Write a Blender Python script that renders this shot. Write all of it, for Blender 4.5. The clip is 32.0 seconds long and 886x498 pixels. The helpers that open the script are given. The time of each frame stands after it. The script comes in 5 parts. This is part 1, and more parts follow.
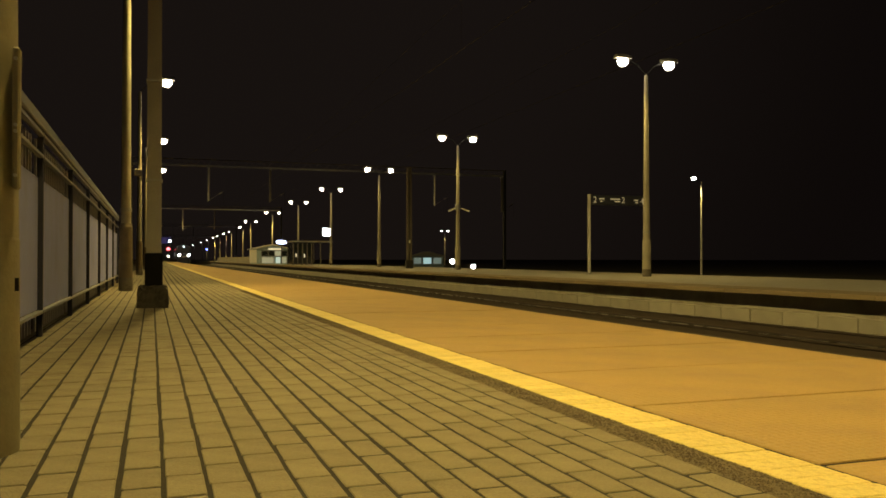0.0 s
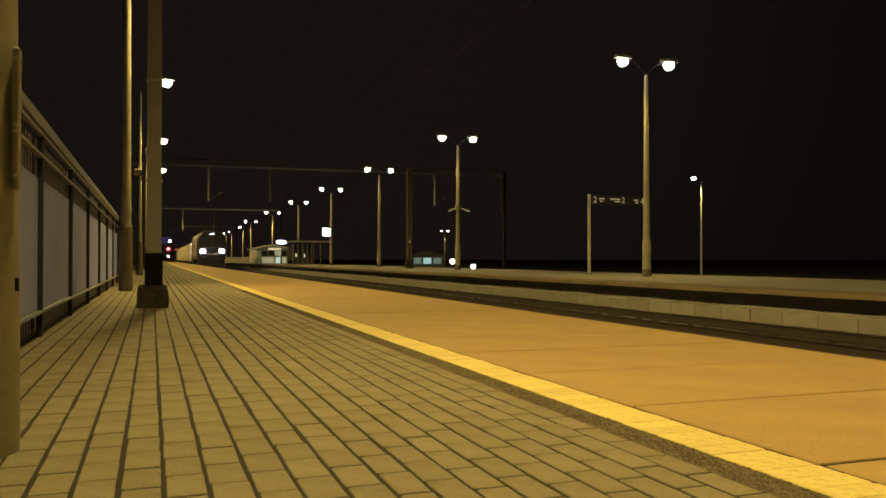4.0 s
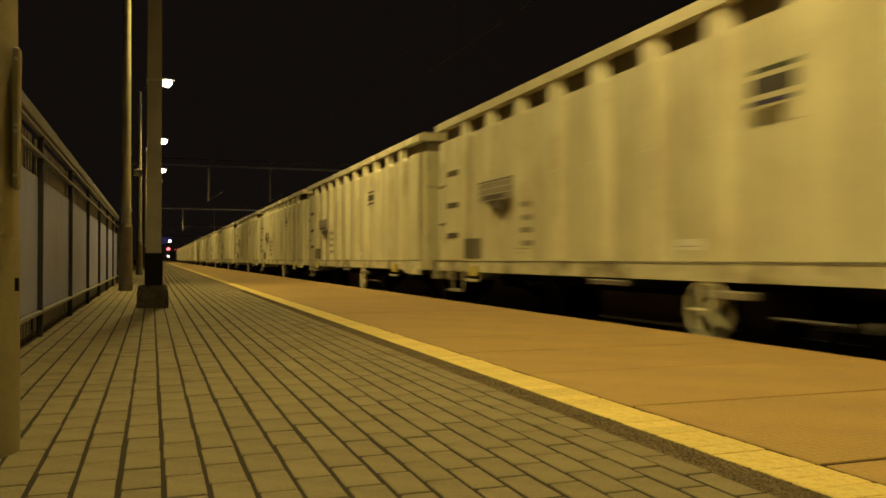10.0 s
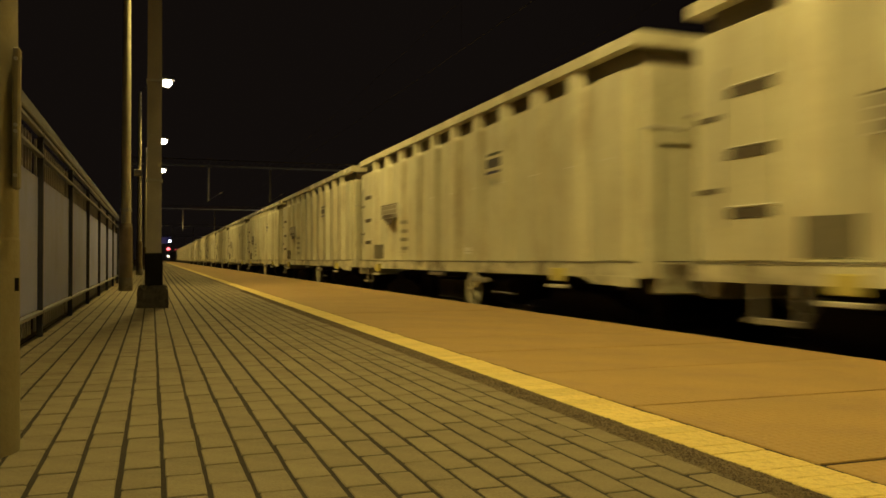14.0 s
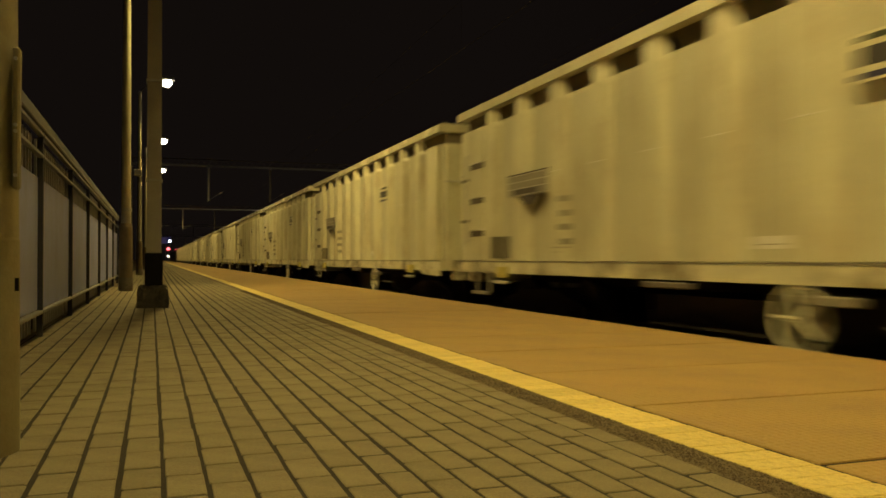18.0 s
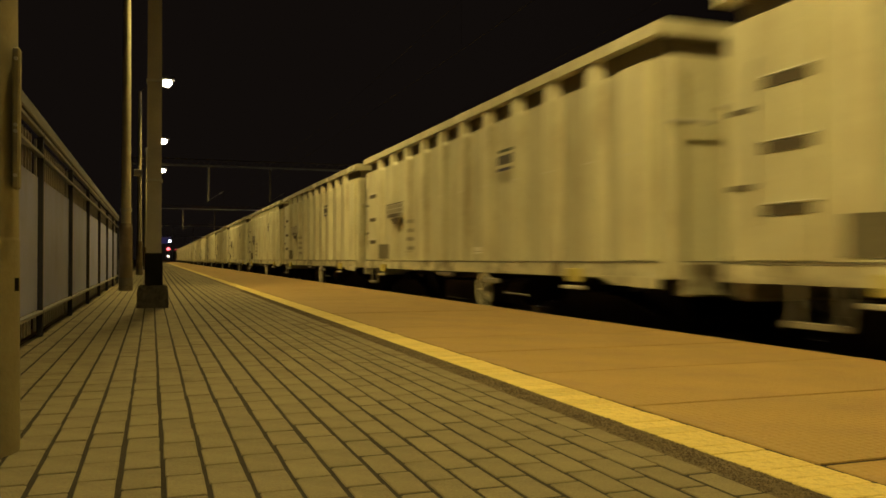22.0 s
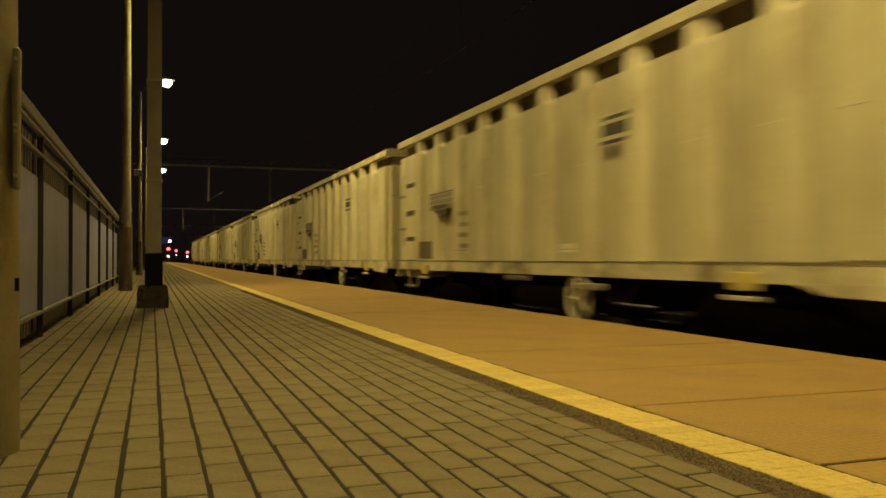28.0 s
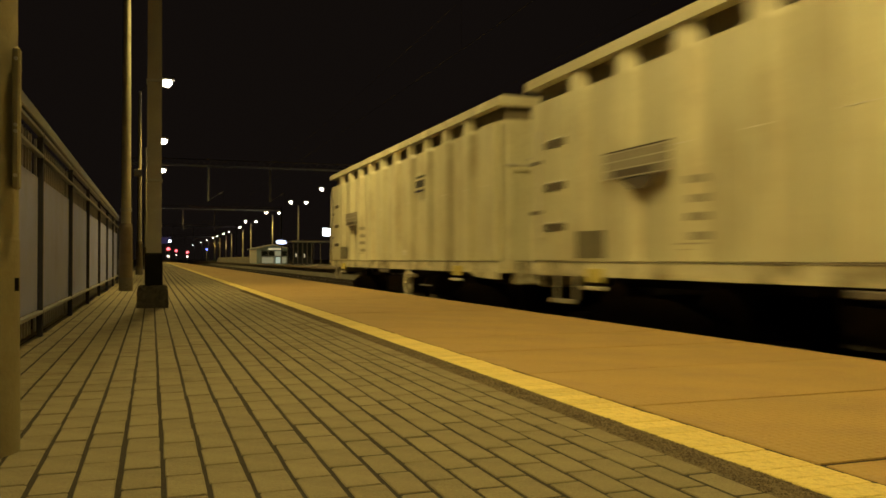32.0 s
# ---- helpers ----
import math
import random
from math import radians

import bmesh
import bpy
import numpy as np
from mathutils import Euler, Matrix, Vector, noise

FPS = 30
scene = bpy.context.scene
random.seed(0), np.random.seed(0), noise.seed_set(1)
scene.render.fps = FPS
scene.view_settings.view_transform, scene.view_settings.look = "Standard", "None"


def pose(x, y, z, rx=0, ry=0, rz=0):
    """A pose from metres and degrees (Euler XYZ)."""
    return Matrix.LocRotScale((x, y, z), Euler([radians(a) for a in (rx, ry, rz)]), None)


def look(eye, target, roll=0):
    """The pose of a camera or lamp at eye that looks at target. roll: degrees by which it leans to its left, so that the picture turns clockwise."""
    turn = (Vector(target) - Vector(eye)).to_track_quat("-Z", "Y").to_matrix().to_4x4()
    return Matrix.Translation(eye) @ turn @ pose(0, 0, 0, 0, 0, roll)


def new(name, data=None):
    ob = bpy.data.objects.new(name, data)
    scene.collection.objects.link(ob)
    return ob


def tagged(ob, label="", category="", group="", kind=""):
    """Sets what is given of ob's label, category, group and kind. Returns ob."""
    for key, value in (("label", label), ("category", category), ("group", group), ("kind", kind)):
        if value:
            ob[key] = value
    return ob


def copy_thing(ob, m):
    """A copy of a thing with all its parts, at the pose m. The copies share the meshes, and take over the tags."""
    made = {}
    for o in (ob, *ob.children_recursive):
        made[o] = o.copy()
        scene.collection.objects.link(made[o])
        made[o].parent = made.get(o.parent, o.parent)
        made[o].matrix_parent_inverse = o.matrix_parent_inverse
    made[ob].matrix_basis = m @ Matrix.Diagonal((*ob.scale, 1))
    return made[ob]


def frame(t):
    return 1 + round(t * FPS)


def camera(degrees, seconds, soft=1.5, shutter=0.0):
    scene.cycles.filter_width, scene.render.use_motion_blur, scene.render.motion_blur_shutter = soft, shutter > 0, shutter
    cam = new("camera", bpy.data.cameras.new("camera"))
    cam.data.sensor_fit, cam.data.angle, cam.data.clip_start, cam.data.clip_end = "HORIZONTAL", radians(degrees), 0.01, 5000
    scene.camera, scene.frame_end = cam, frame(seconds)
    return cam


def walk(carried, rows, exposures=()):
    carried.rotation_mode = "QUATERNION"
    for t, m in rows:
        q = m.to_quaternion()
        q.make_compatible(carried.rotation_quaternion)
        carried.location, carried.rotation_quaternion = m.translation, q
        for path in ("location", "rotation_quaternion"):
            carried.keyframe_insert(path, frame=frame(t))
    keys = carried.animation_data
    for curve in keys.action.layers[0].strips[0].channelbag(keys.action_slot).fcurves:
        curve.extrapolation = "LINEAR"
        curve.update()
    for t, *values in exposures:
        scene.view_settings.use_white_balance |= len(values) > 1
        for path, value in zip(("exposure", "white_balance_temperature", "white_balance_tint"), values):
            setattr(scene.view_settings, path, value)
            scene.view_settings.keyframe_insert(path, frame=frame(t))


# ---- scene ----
cam = camera(56.15, 32.0, soft=1.6, shutter=0.35)
EYE = (0.0, 0.0, 0.62)
YAW, PITCH = radians(19.03), radians(0.70)
AIM = (100 * math.sin(YAW), 100 * math.cos(YAW), 0.62 + 100 * math.tan(PITCH))
walk(cam, [(0.0, look(EYE, AIM)), (32.0, look(EYE, AIM))],
     exposures=[(0.0, 0.0), (6.6, 0.0), (7.5, -0.20), (8.0, -0.45), (9.0, -0.52), (12.0, -0.58), (24.0, -0.66), (30.0, -0.62), (32.0, -0.58)])

# ---- night sky ----
world = bpy.data.worlds.new("night")
scene.world = world
world.use_nodes = True
# brownish lens haze from the lamps put into the sky; darker to the east
wn, wl = world.node_tree.nodes, world.node_tree.links
coord, aim, ramp, tint = wn.new("ShaderNodeTexCoord"), wn.new("ShaderNodeVectorMath"), wn.new("ShaderNodeMapRange"), wn.new("ShaderNodeMix")
aim.operation, ramp.interpolation_type, tint.data_type = "DOT_PRODUCT", "SMOOTHSTEP", "RGBA"
aim.inputs[1].default_value = Vector((0.04, 0.96, 0.28)).normalized()
ramp.inputs["From Min"].default_value, ramp.inputs["From Max"].default_value = 0.70, 0.97
tint.inputs[6].default_value, tint.inputs[7].default_value = (0.0038, 0.0026, 0.0022, 1), (0.0082, 0.0058, 0.0047, 1)
wl.new(coord.outputs["Generated"], aim.inputs[0])
wl.new(aim.outputs["Value"], ramp.inputs["Value"])
wl.new(ramp.outputs[0], tint.inputs[0])
wl.new(tint.outputs[2], wn["Background"].inputs[0])
wn["Background"].inputs[1].default_value = 1.0

# ---- plan, in metres: x across the tracks, y along them, z from the platform ----
RAIL = -0.57          # rail head
GROUND = -0.80
EDGE = 4.19           # near platform's edge
TRACK1, TRACK2 = 5.92, 9.90
FAR0, FAR1 = 11.60, 20.2   # far platform
LENGTH = 420.0
COLUMN = (-0.586, 3.01)       # round column beside the camera, its lamp added out of view
# the two negative posts are unseen, added behind the camera for more light
LEFT_POSTS = [-31.2, -14.0] + [17.4 + 17.2 * i for i in range(11)]
LEFT_X = dict(zip(LEFT_POSTS, [-0.515, -0.515, -0.567, -0.64, -0.62, -0.53] + [-0.80] * 7))
# the post at 6.4 is out of view and assumed
RIGHT_POSTS = [6.4, 25.6, 45.2, 63.2, 82.2, 102.5, 126.5, 157.0]
FAR_POSTS = [171.7, 198.6, 215.0, 236.6, 257.0, 289.0, 330.0, 399.0]
SODIUM = (1.0, 0.72, 0.22)
LAMP_Z = 7.74


# ---- materials ----
def mat(name, base, rough=0.6, metal=0.0, var=0.25, scale=3.0, fine=40.0, bump=0.15, rand=0.0, island=0.0, stain=None, stain_amount=0.5, stain_scale=1.2, spec=0.5, studs=0.0, grain=0.35, streak=0.0):
    m = bpy.data.materials.new(name)
    m.use_nodes = True
    nt = m.node_tree
    b = nt.nodes["Principled BSDF"]
    b.inputs["Metallic"].default_value = metal
    b.inputs["Specular IOR Level"].default_value = spec
    tc = nt.nodes.new("ShaderNodeTexCoord")

    def tex(sc, detail=4.0, rough_=0.6):
        n = nt.nodes.new("ShaderNodeTexNoise")
        n.inputs["Scale"].default_value, n.inputs["Detail"].default_value, n.inputs["Roughness"].default_value = sc, detail, rough_
        nt.links.new(tc.outputs["Object"], n.inputs["Vector"])
        return n.outputs["Fac"]

    def math_(op, a, b_, clamp=False):
        n = nt.nodes.new("ShaderNodeMath")
        n.operation, n.use_clamp = op, clamp
        for i, v in enumerate((a, b_)):
            if isinstance(v, (int, float)):
                n.inputs[i].default_value = v
            else:
                nt.links.new(v, n.inputs[i])
        return n.outputs[0]

    def mix(fac, a, b_):
        n = nt.nodes.new("ShaderNodeMix")
        n.data_type = "RGBA"
        for sock, v in ((n.inputs[0], fac), (n.inputs[6], a), (n.inputs[7], b_)):
            if hasattr(v, "links"):
                nt.links.new(v, sock)
            elif isinstance(v, (int, float)):
                sock.default_value = v
            else:
                sock.default_value = (*v, 1)
        return n.outputs[2]

    big, small = tex(scale), tex(fine, 3.0)
    level = math_("ADD", math_("MULTIPLY", big, 1 - grain), math_("MULTIPLY", small, grain))
    level = math_("MULTIPLY", math_("SUBTRACT", level, 0.5), var * 3.2)
    if rand:
        oi = nt.nodes.new("ShaderNodeObjectInfo")
        level = math_("ADD", level, math_("MULTIPLY", math_("SUBTRACT", oi.outputs["Random"], 0.5), rand))
    if island:
        ge = nt.nodes.new("ShaderNodeNewGeometry")
        level = math_("ADD", level, math_("MULTIPLY", math_("SUBTRACT", ge.outputs["Random Per Island"], 0.5), island))
    hsv = nt.nodes.new("ShaderNodeHueSaturation")
    nt.links.new(math_("ADD", level, 1.0), hsv.inputs["Value"])
    colour = base
    if stain:
        st = tex(stain_scale, 6.0, 0.65)
        if streak:      # runs of dirt down the sides
            mp = nt.nodes.new("ShaderNodeMapping")
            mp.inputs["Scale"].default_value = (1.0, 1.0, 0.12)
            nt.links.new(tc.outputs["Object"], mp.inputs["Vector"])
            run = nt.nodes.new("ShaderNodeTexNoise")
            run.inputs["Scale"].default_value, run.inputs["Detail"].default_value = 5.0, 4.0
            nt.links.new(mp.outputs[0], run.inputs["Vector"])
            st = math_("ADD", math_("MULTIPLY", st, 1 - streak), math_("MULTIPLY", run.outputs["Fac"], streak))
        ramp = nt.nodes.new("ShaderNodeMapRange")
        ramp.inputs[1].default_value, ramp.inputs[2].default_value = 0.48, 0.68
        nt.links.new(st, ramp.inputs[0])
        colour = mix(math_("MULTIPLY", ramp.outputs[0], stain_amount), base, stain)
        nt.links.new(colour, hsv.inputs["Color"])
    else:
        hsv.inputs["Color"].default_value = (*base, 1)
    nt.links.new(hsv.outputs[0], b.inputs["Base Color"])
    rr = math_("ADD", math_("MULTIPLY", math_("SUBTRACT", big, 0.5), 0.35), rough, True)
    nt.links.new(rr, b.inputs["Roughness"])
    if bump:
        bp = nt.nodes.new("ShaderNodeBump")
        bp.inputs["Strength"].default_value, bp.inputs["Distance"].default_value = bump, 0.01
        relief = small
        if studs:
            vo = nt.nodes.new("ShaderNodeTexVoronoi")
            vo.inputs["Scale"].default_value, vo.inputs["Randomness"].default_value = studs, 0.0
            nt.links.new(tc.outputs["Object"], vo.inputs["Vector"])
            relief = math_("SUBTRACT", small, math_("MULTIPLY", vo.outputs["Distance"], 1.2))
        nt.links.new(relief, bp.inputs["Height"])
        nt.links.new(bp.outputs[0], b.inputs["Normal"])
    return m


def glow(name, colour, strength):
    m = bpy.data.materials.new(name)
    m.use_nodes = True
    b = m.node_tree.nodes["Principled BSDF"]
    b.inputs["Base Color"].default_value = (0.8, 0.8, 0.8, 1)
    b.inputs["Emission Color"].default_value = (*colour, 1)
    b.inputs["Emission Strength"].default_value = strength
    return m


def glass(name, tint=(0.02, 0.025, 0.03), rough=0.08):
    m = bpy.data.materials.new(name)
    m.use_nodes = True
    b = m.node_tree.nodes["Principled BSDF"]
    b.inputs["Base Color"].default_value = (*tint, 1)
    b.inputs["Roughness"].default_value = rough
    b.inputs["Coat Weight"].default_value = 0.15
    return m


M = {
    "paver": mat("paver", (0.240, 0.208, 0.128), 0.85, var=0.46, scale=11, fine=120, bump=0.45, rand=0.16, island=0.16, stain=(0.150, 0.118, 0.072), stain_amount=0.75, stain_scale=3.5, grain=0.5),
    "edge_joint": mat("edge_joint", (0.018, 0.014, 0.010), 0.95, var=0.4, fine=90, bump=0.6),
    "joint": mat("joint", (0.030, 0.025, 0.017), 0.95, var=0.4, fine=90, bump=0.6),
    "strip": mat("strip", (0.155, 0.122, 0.078), 0.95, var=0.5, scale=8, fine=120, bump=1.0, island=0.55),
    "yellow": mat("yellow", (0.80, 0.65, 0.225), 0.75, var=0.30, scale=5, fine=110, bump=0.6, rand=0.17, island=0.17, stain=(0.42, 0.30, 0.11), stain_amount=0.6, stain_scale=22, grain=0.55),
    "slab": mat("slab", (0.42, 0.287, 0.107), 0.78, var=0.32, scale=1.6, fine=75, bump=0.55, grain=0.55, rand=0.06, stain=(0.33, 0.215, 0.12), stain_amount=0.5, stain_scale=2.2, studs=26.0),
    "far_slab": mat("far_slab", (0.24, 0.185, 0.105), 0.85, var=0.35, scale=2.0, fine=60, bump=0.4, rand=0.15, stain=(0.12, 0.095, 0.06), stain_amount=0.6, stain_scale=2.0),
    "concrete": mat("concrete", (0.36, 0.34, 0.29), 0.85, var=0.3, scale=2.5, fine=70, bump=0.4, rand=0.15, stain=(0.16, 0.14, 0.11), stain_amount=0.5),
    "pale_concrete": mat("pale_concrete", (0.34, 0.32, 0.265), 0.85, var=0.25, scale=2.5, fine=60, bump=0.3, rand=0.18, stain=(0.30, 0.28, 0.22), stain_amount=0.5),
    "post": mat("post", (0.42, 0.39, 0.30), 0.7, var=0.25, scale=2.0, fine=60, bump=0.25, stain=(0.2, 0.17, 0.12), stain_amount=0.5),
    "post_dark": mat("post_dark", (0.17, 0.135, 0.085), 0.8, var=0.35, scale=3.0, fine=50, bump=0.35, stain=(0.07, 0.055, 0.04), stain_amount=0.6, stain_scale=3.0),
    "cream": mat("cream", (0.34, 0.308, 0.20), 0.55, var=0.2, scale=3, fine=50, bump=0.2, stain=(0.22, 0.17, 0.10), stain_amount=0.6, stain_scale=2),
    "pole_foot": mat("pole_foot", (0.075, 0.068, 0.052), 0.9, var=0.5, scale=9, fine=70, bump=0.9, stain=(0.02, 0.018, 0.015), stain_amount=0.8, stain_scale=7),
    "dark_concrete": mat("dark_concrete", (0.17, 0.155, 0.125), 0.9, var=0.45, scale=6, fine=60, bump=0.6, stain=(0.05, 0.045, 0.035), stain_amount=0.7, stain_scale=7),
    "wrap_black": mat("wrap_black", (0.010, 0.0095, 0.009), 0.85, var=0.4, bump=0.3, spec=0.15),
    "black": mat("black", (0.016, 0.015, 0.014), 0.7, var=0.4, bump=0.3),
    "ballast": mat("ballast", (0.032, 0.027, 0.021), 0.95, var=0.6, scale=6, fine=28, bump=1.0),
    "earth": mat("earth", (0.05, 0.045, 0.03), 0.95, var=0.5, scale=0.3, fine=8, bump=0.6),
    "rust": mat("rust", (0.050, 0.036, 0.026), 0.8, var=0.5, scale=5, fine=60, bump=0.4),
    "rail": mat("rail", (0.45, 0.43, 0.40), 0.28, metal=1.0, var=0.2, fine=80, bump=0.05),
    "sleeper": mat("sleeper", (0.14, 0.125, 0.10), 0.9, var=0.4, fine=40, bump=0.4, rand=0.3),
    "fence_blue": mat("fence_blue", (0.035, 0.037, 0.062), 0.5, var=0.2, bump=0.1),
    "fence_sheet": mat("fence_sheet", (0.43, 0.465, 0.88), 0.6, var=0.18, scale=1.5, fine=30, bump=0.1, stain=(0.32, 0.345, 0.64), stain_amount=0.6),
    "picket": mat("picket", (0.42, 0.41, 0.42), 0.5, var=0.2, bump=0.1),
    "fence_rail": mat("fence_rail", (0.30, 0.30, 0.31), 0.45, metal=0.4, var=0.2, bump=0.1),
    # same paint as wagon_rib with the shade of the recesses put into its base
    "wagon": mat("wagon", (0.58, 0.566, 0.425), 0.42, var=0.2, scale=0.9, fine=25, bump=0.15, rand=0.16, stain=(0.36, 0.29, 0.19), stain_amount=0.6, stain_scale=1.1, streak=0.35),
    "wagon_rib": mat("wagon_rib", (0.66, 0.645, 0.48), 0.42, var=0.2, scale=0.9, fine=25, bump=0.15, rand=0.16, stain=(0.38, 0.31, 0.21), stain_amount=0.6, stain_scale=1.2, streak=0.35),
    "sill": mat("sill", (0.60, 0.58, 0.43), 0.6, var=0.4, scale=2.2, fine=14, bump=0.2, rand=0.1, stain=(0.15, 0.12, 0.075), stain_amount=1.0, stain_scale=2.4),
    "load": mat("load", (0.20, 0.17, 0.12), 0.9, var=0.4, bump=0.4),
    "panel": mat("panel", (0.30, 0.275, 0.23), 0.45, var=0.2, scale=2, bump=0.08),
    "rim": mat("rim", (0.66, 0.645, 0.48), 0.24, var=0.2, scale=0.9, fine=25, bump=0.05, rand=0.16, stain=(0.38, 0.31, 0.21), stain_amount=0.5, stain_scale=1.2),
    "wedge": mat("wedge", (0.075, 0.062, 0.05), 0.7, var=0.4, bump=0.1),
    "valve_grey": mat("valve_grey", (0.16, 0.15, 0.11), 0.6, var=0.4, scale=8, bump=0.3),
    "mesh_grey": mat("mesh_grey", (0.28, 0.26, 0.21), 0.6, var=0.4, scale=6, bump=0.2),
    "mast": mat("mast", (0.105, 0.09, 0.068), 0.8, var=0.4, scale=3, bump=0.3),
    "wagon_dark": mat("wagon_dark", (0.095, 0.08, 0.06), 0.8, var=0.4, bump=0.3),
    "under": mat("under", (0.032, 0.027, 0.022), 0.85, var=0.5, scale=3, fine=30, bump=0.4),
    "pale_metal": mat("pale_metal", (0.50, 0.49, 0.44), 0.5, var=0.25, bump=0.1, stain=(0.25, 0.21, 0.16), stain_amount=0.5),
    "marker_yellow": mat("marker_yellow", (0.60, 0.54, 0.16), 0.55, var=0.2, bump=0.1, stain=(0.3, 0.24, 0.1), stain_amount=0.5, stain_scale=4),
    "letter_ink": mat("letter_ink", (0.33, 0.31, 0.24), 0.6, var=0.3, bump=0.0),
    "faint_ink": mat("faint_ink", (0.40, 0.37, 0.29), 0.6, var=0.3, bump=0.0),
    "grey_ink": mat("grey_ink", (0.055, 0.052, 0.058), 0.6, var=0.3, bump=0.0),
    "logo_green": mat("logo_green", (0.045, 0.058, 0.035), 0.5, var=0.2, bump=0.0),
    "logo_blue": mat("logo_blue", (0.035, 0.035, 0.10), 0.5, var=0.2, bump=0.0),
    "loco_white": mat("loco_white", (0.375, 0.343, 0.288), 0.35, var=0.14, scale=0.7, fine=20, bump=0.06, stain=(0.33, 0.29, 0.23), stain_amount=0.5, stain_scale=0.6),
    "loco_blue": mat("loco_blue", (0.042, 0.046, 0.075), 0.5, var=0.25, scale=1, fine=20, bump=0.05, spec=0.3),
    "loco_grey": mat("loco_grey", (0.15, 0.135, 0.12), 0.45, var=0.25, scale=1.2, fine=25, bump=0.1),
    "loco_roof": mat("loco_roof", (0.26, 0.25, 0.22), 0.6, var=0.3, fine=30, bump=0.2),
    "faded_red": mat("faded_red", (0.32, 0.215, 0.165), 0.5, var=0.3, scale=2.5, bump=0.05),
    "red": mat("red", (0.40, 0.185, 0.13), 0.45, var=0.2, bump=0.05),
    "silver": mat("silver", (0.6, 0.6, 0.58), 0.35, metal=0.7, var=0.15, bump=0.05),
    "white": mat("white", (0.75, 0.74, 0.70), 0.5, var=0.12, bump=0.05),
    "wire": mat("wire", (0.012, 0.010, 0.009), 0.9, metal=0.0, var=0.2, bump=0.0, spec=0.05),
    "galv": mat("galv", (0.36, 0.36, 0.34), 0.5, metal=0.6, var=0.25, bump=0.1),
    "sign_dark": mat("sign_dark", (0.018, 0.02, 0.03), 0.4, var=0.2, bump=0.0),
    # bluish base stands in for cool light on the platform building
    "hut_wall": mat("hut_wall", (0.36, 0.48, 0.56), 0.7, var=0.2, bump=0.2),
    "hut_roof": mat("hut_roof", (0.32, 0.33, 0.34), 0.6, var=0.25, bump=0.2),
    "glass": glass("glass"),
    "lamp": glow("lamp", (1.0, 0.86, 0.62), 28.0),
    "lamp_far": glow("lamp_far", (1.0, 0.90, 0.76), 22.0),
    "head": glow("head", (0.80, 0.88, 1.0), 60.0),
    "top_light": glow("top_light", (0.92, 0.95, 1.0), 12.0),
    "signal_red": glow("signal_red", (1.0, 0.12, 0.14), 9.0),
    "red_halo": glow("red_halo", (1.0, 0.02, 0.05), 0.30),
    "blue_board": glow("blue_board", (0.05, 0.06, 0.6), 0.10),
    "blue_light": glow("blue_light", (0.12, 0.16, 1.0), 8.0),
    "clock_face": glow("clock_face", (0.85, 0.92, 1.0), 7.0),
    "sign_lit": glow("sign_lit", (0.55, 0.65, 1.0), 4.0),
    "cool_lit": glow("cool_lit", (0.50, 0.75, 0.68), 0.16),
    "cool_bright": glow("cool_bright", (0.55, 0.90, 0.90), 0.55),
    "glint_glow": glow("glint_glow", (1.0, 0.86, 0.62), 0.45),
    "warm_lit": glow("warm_lit", (1.0, 0.85, 0.5), 0.6),
}


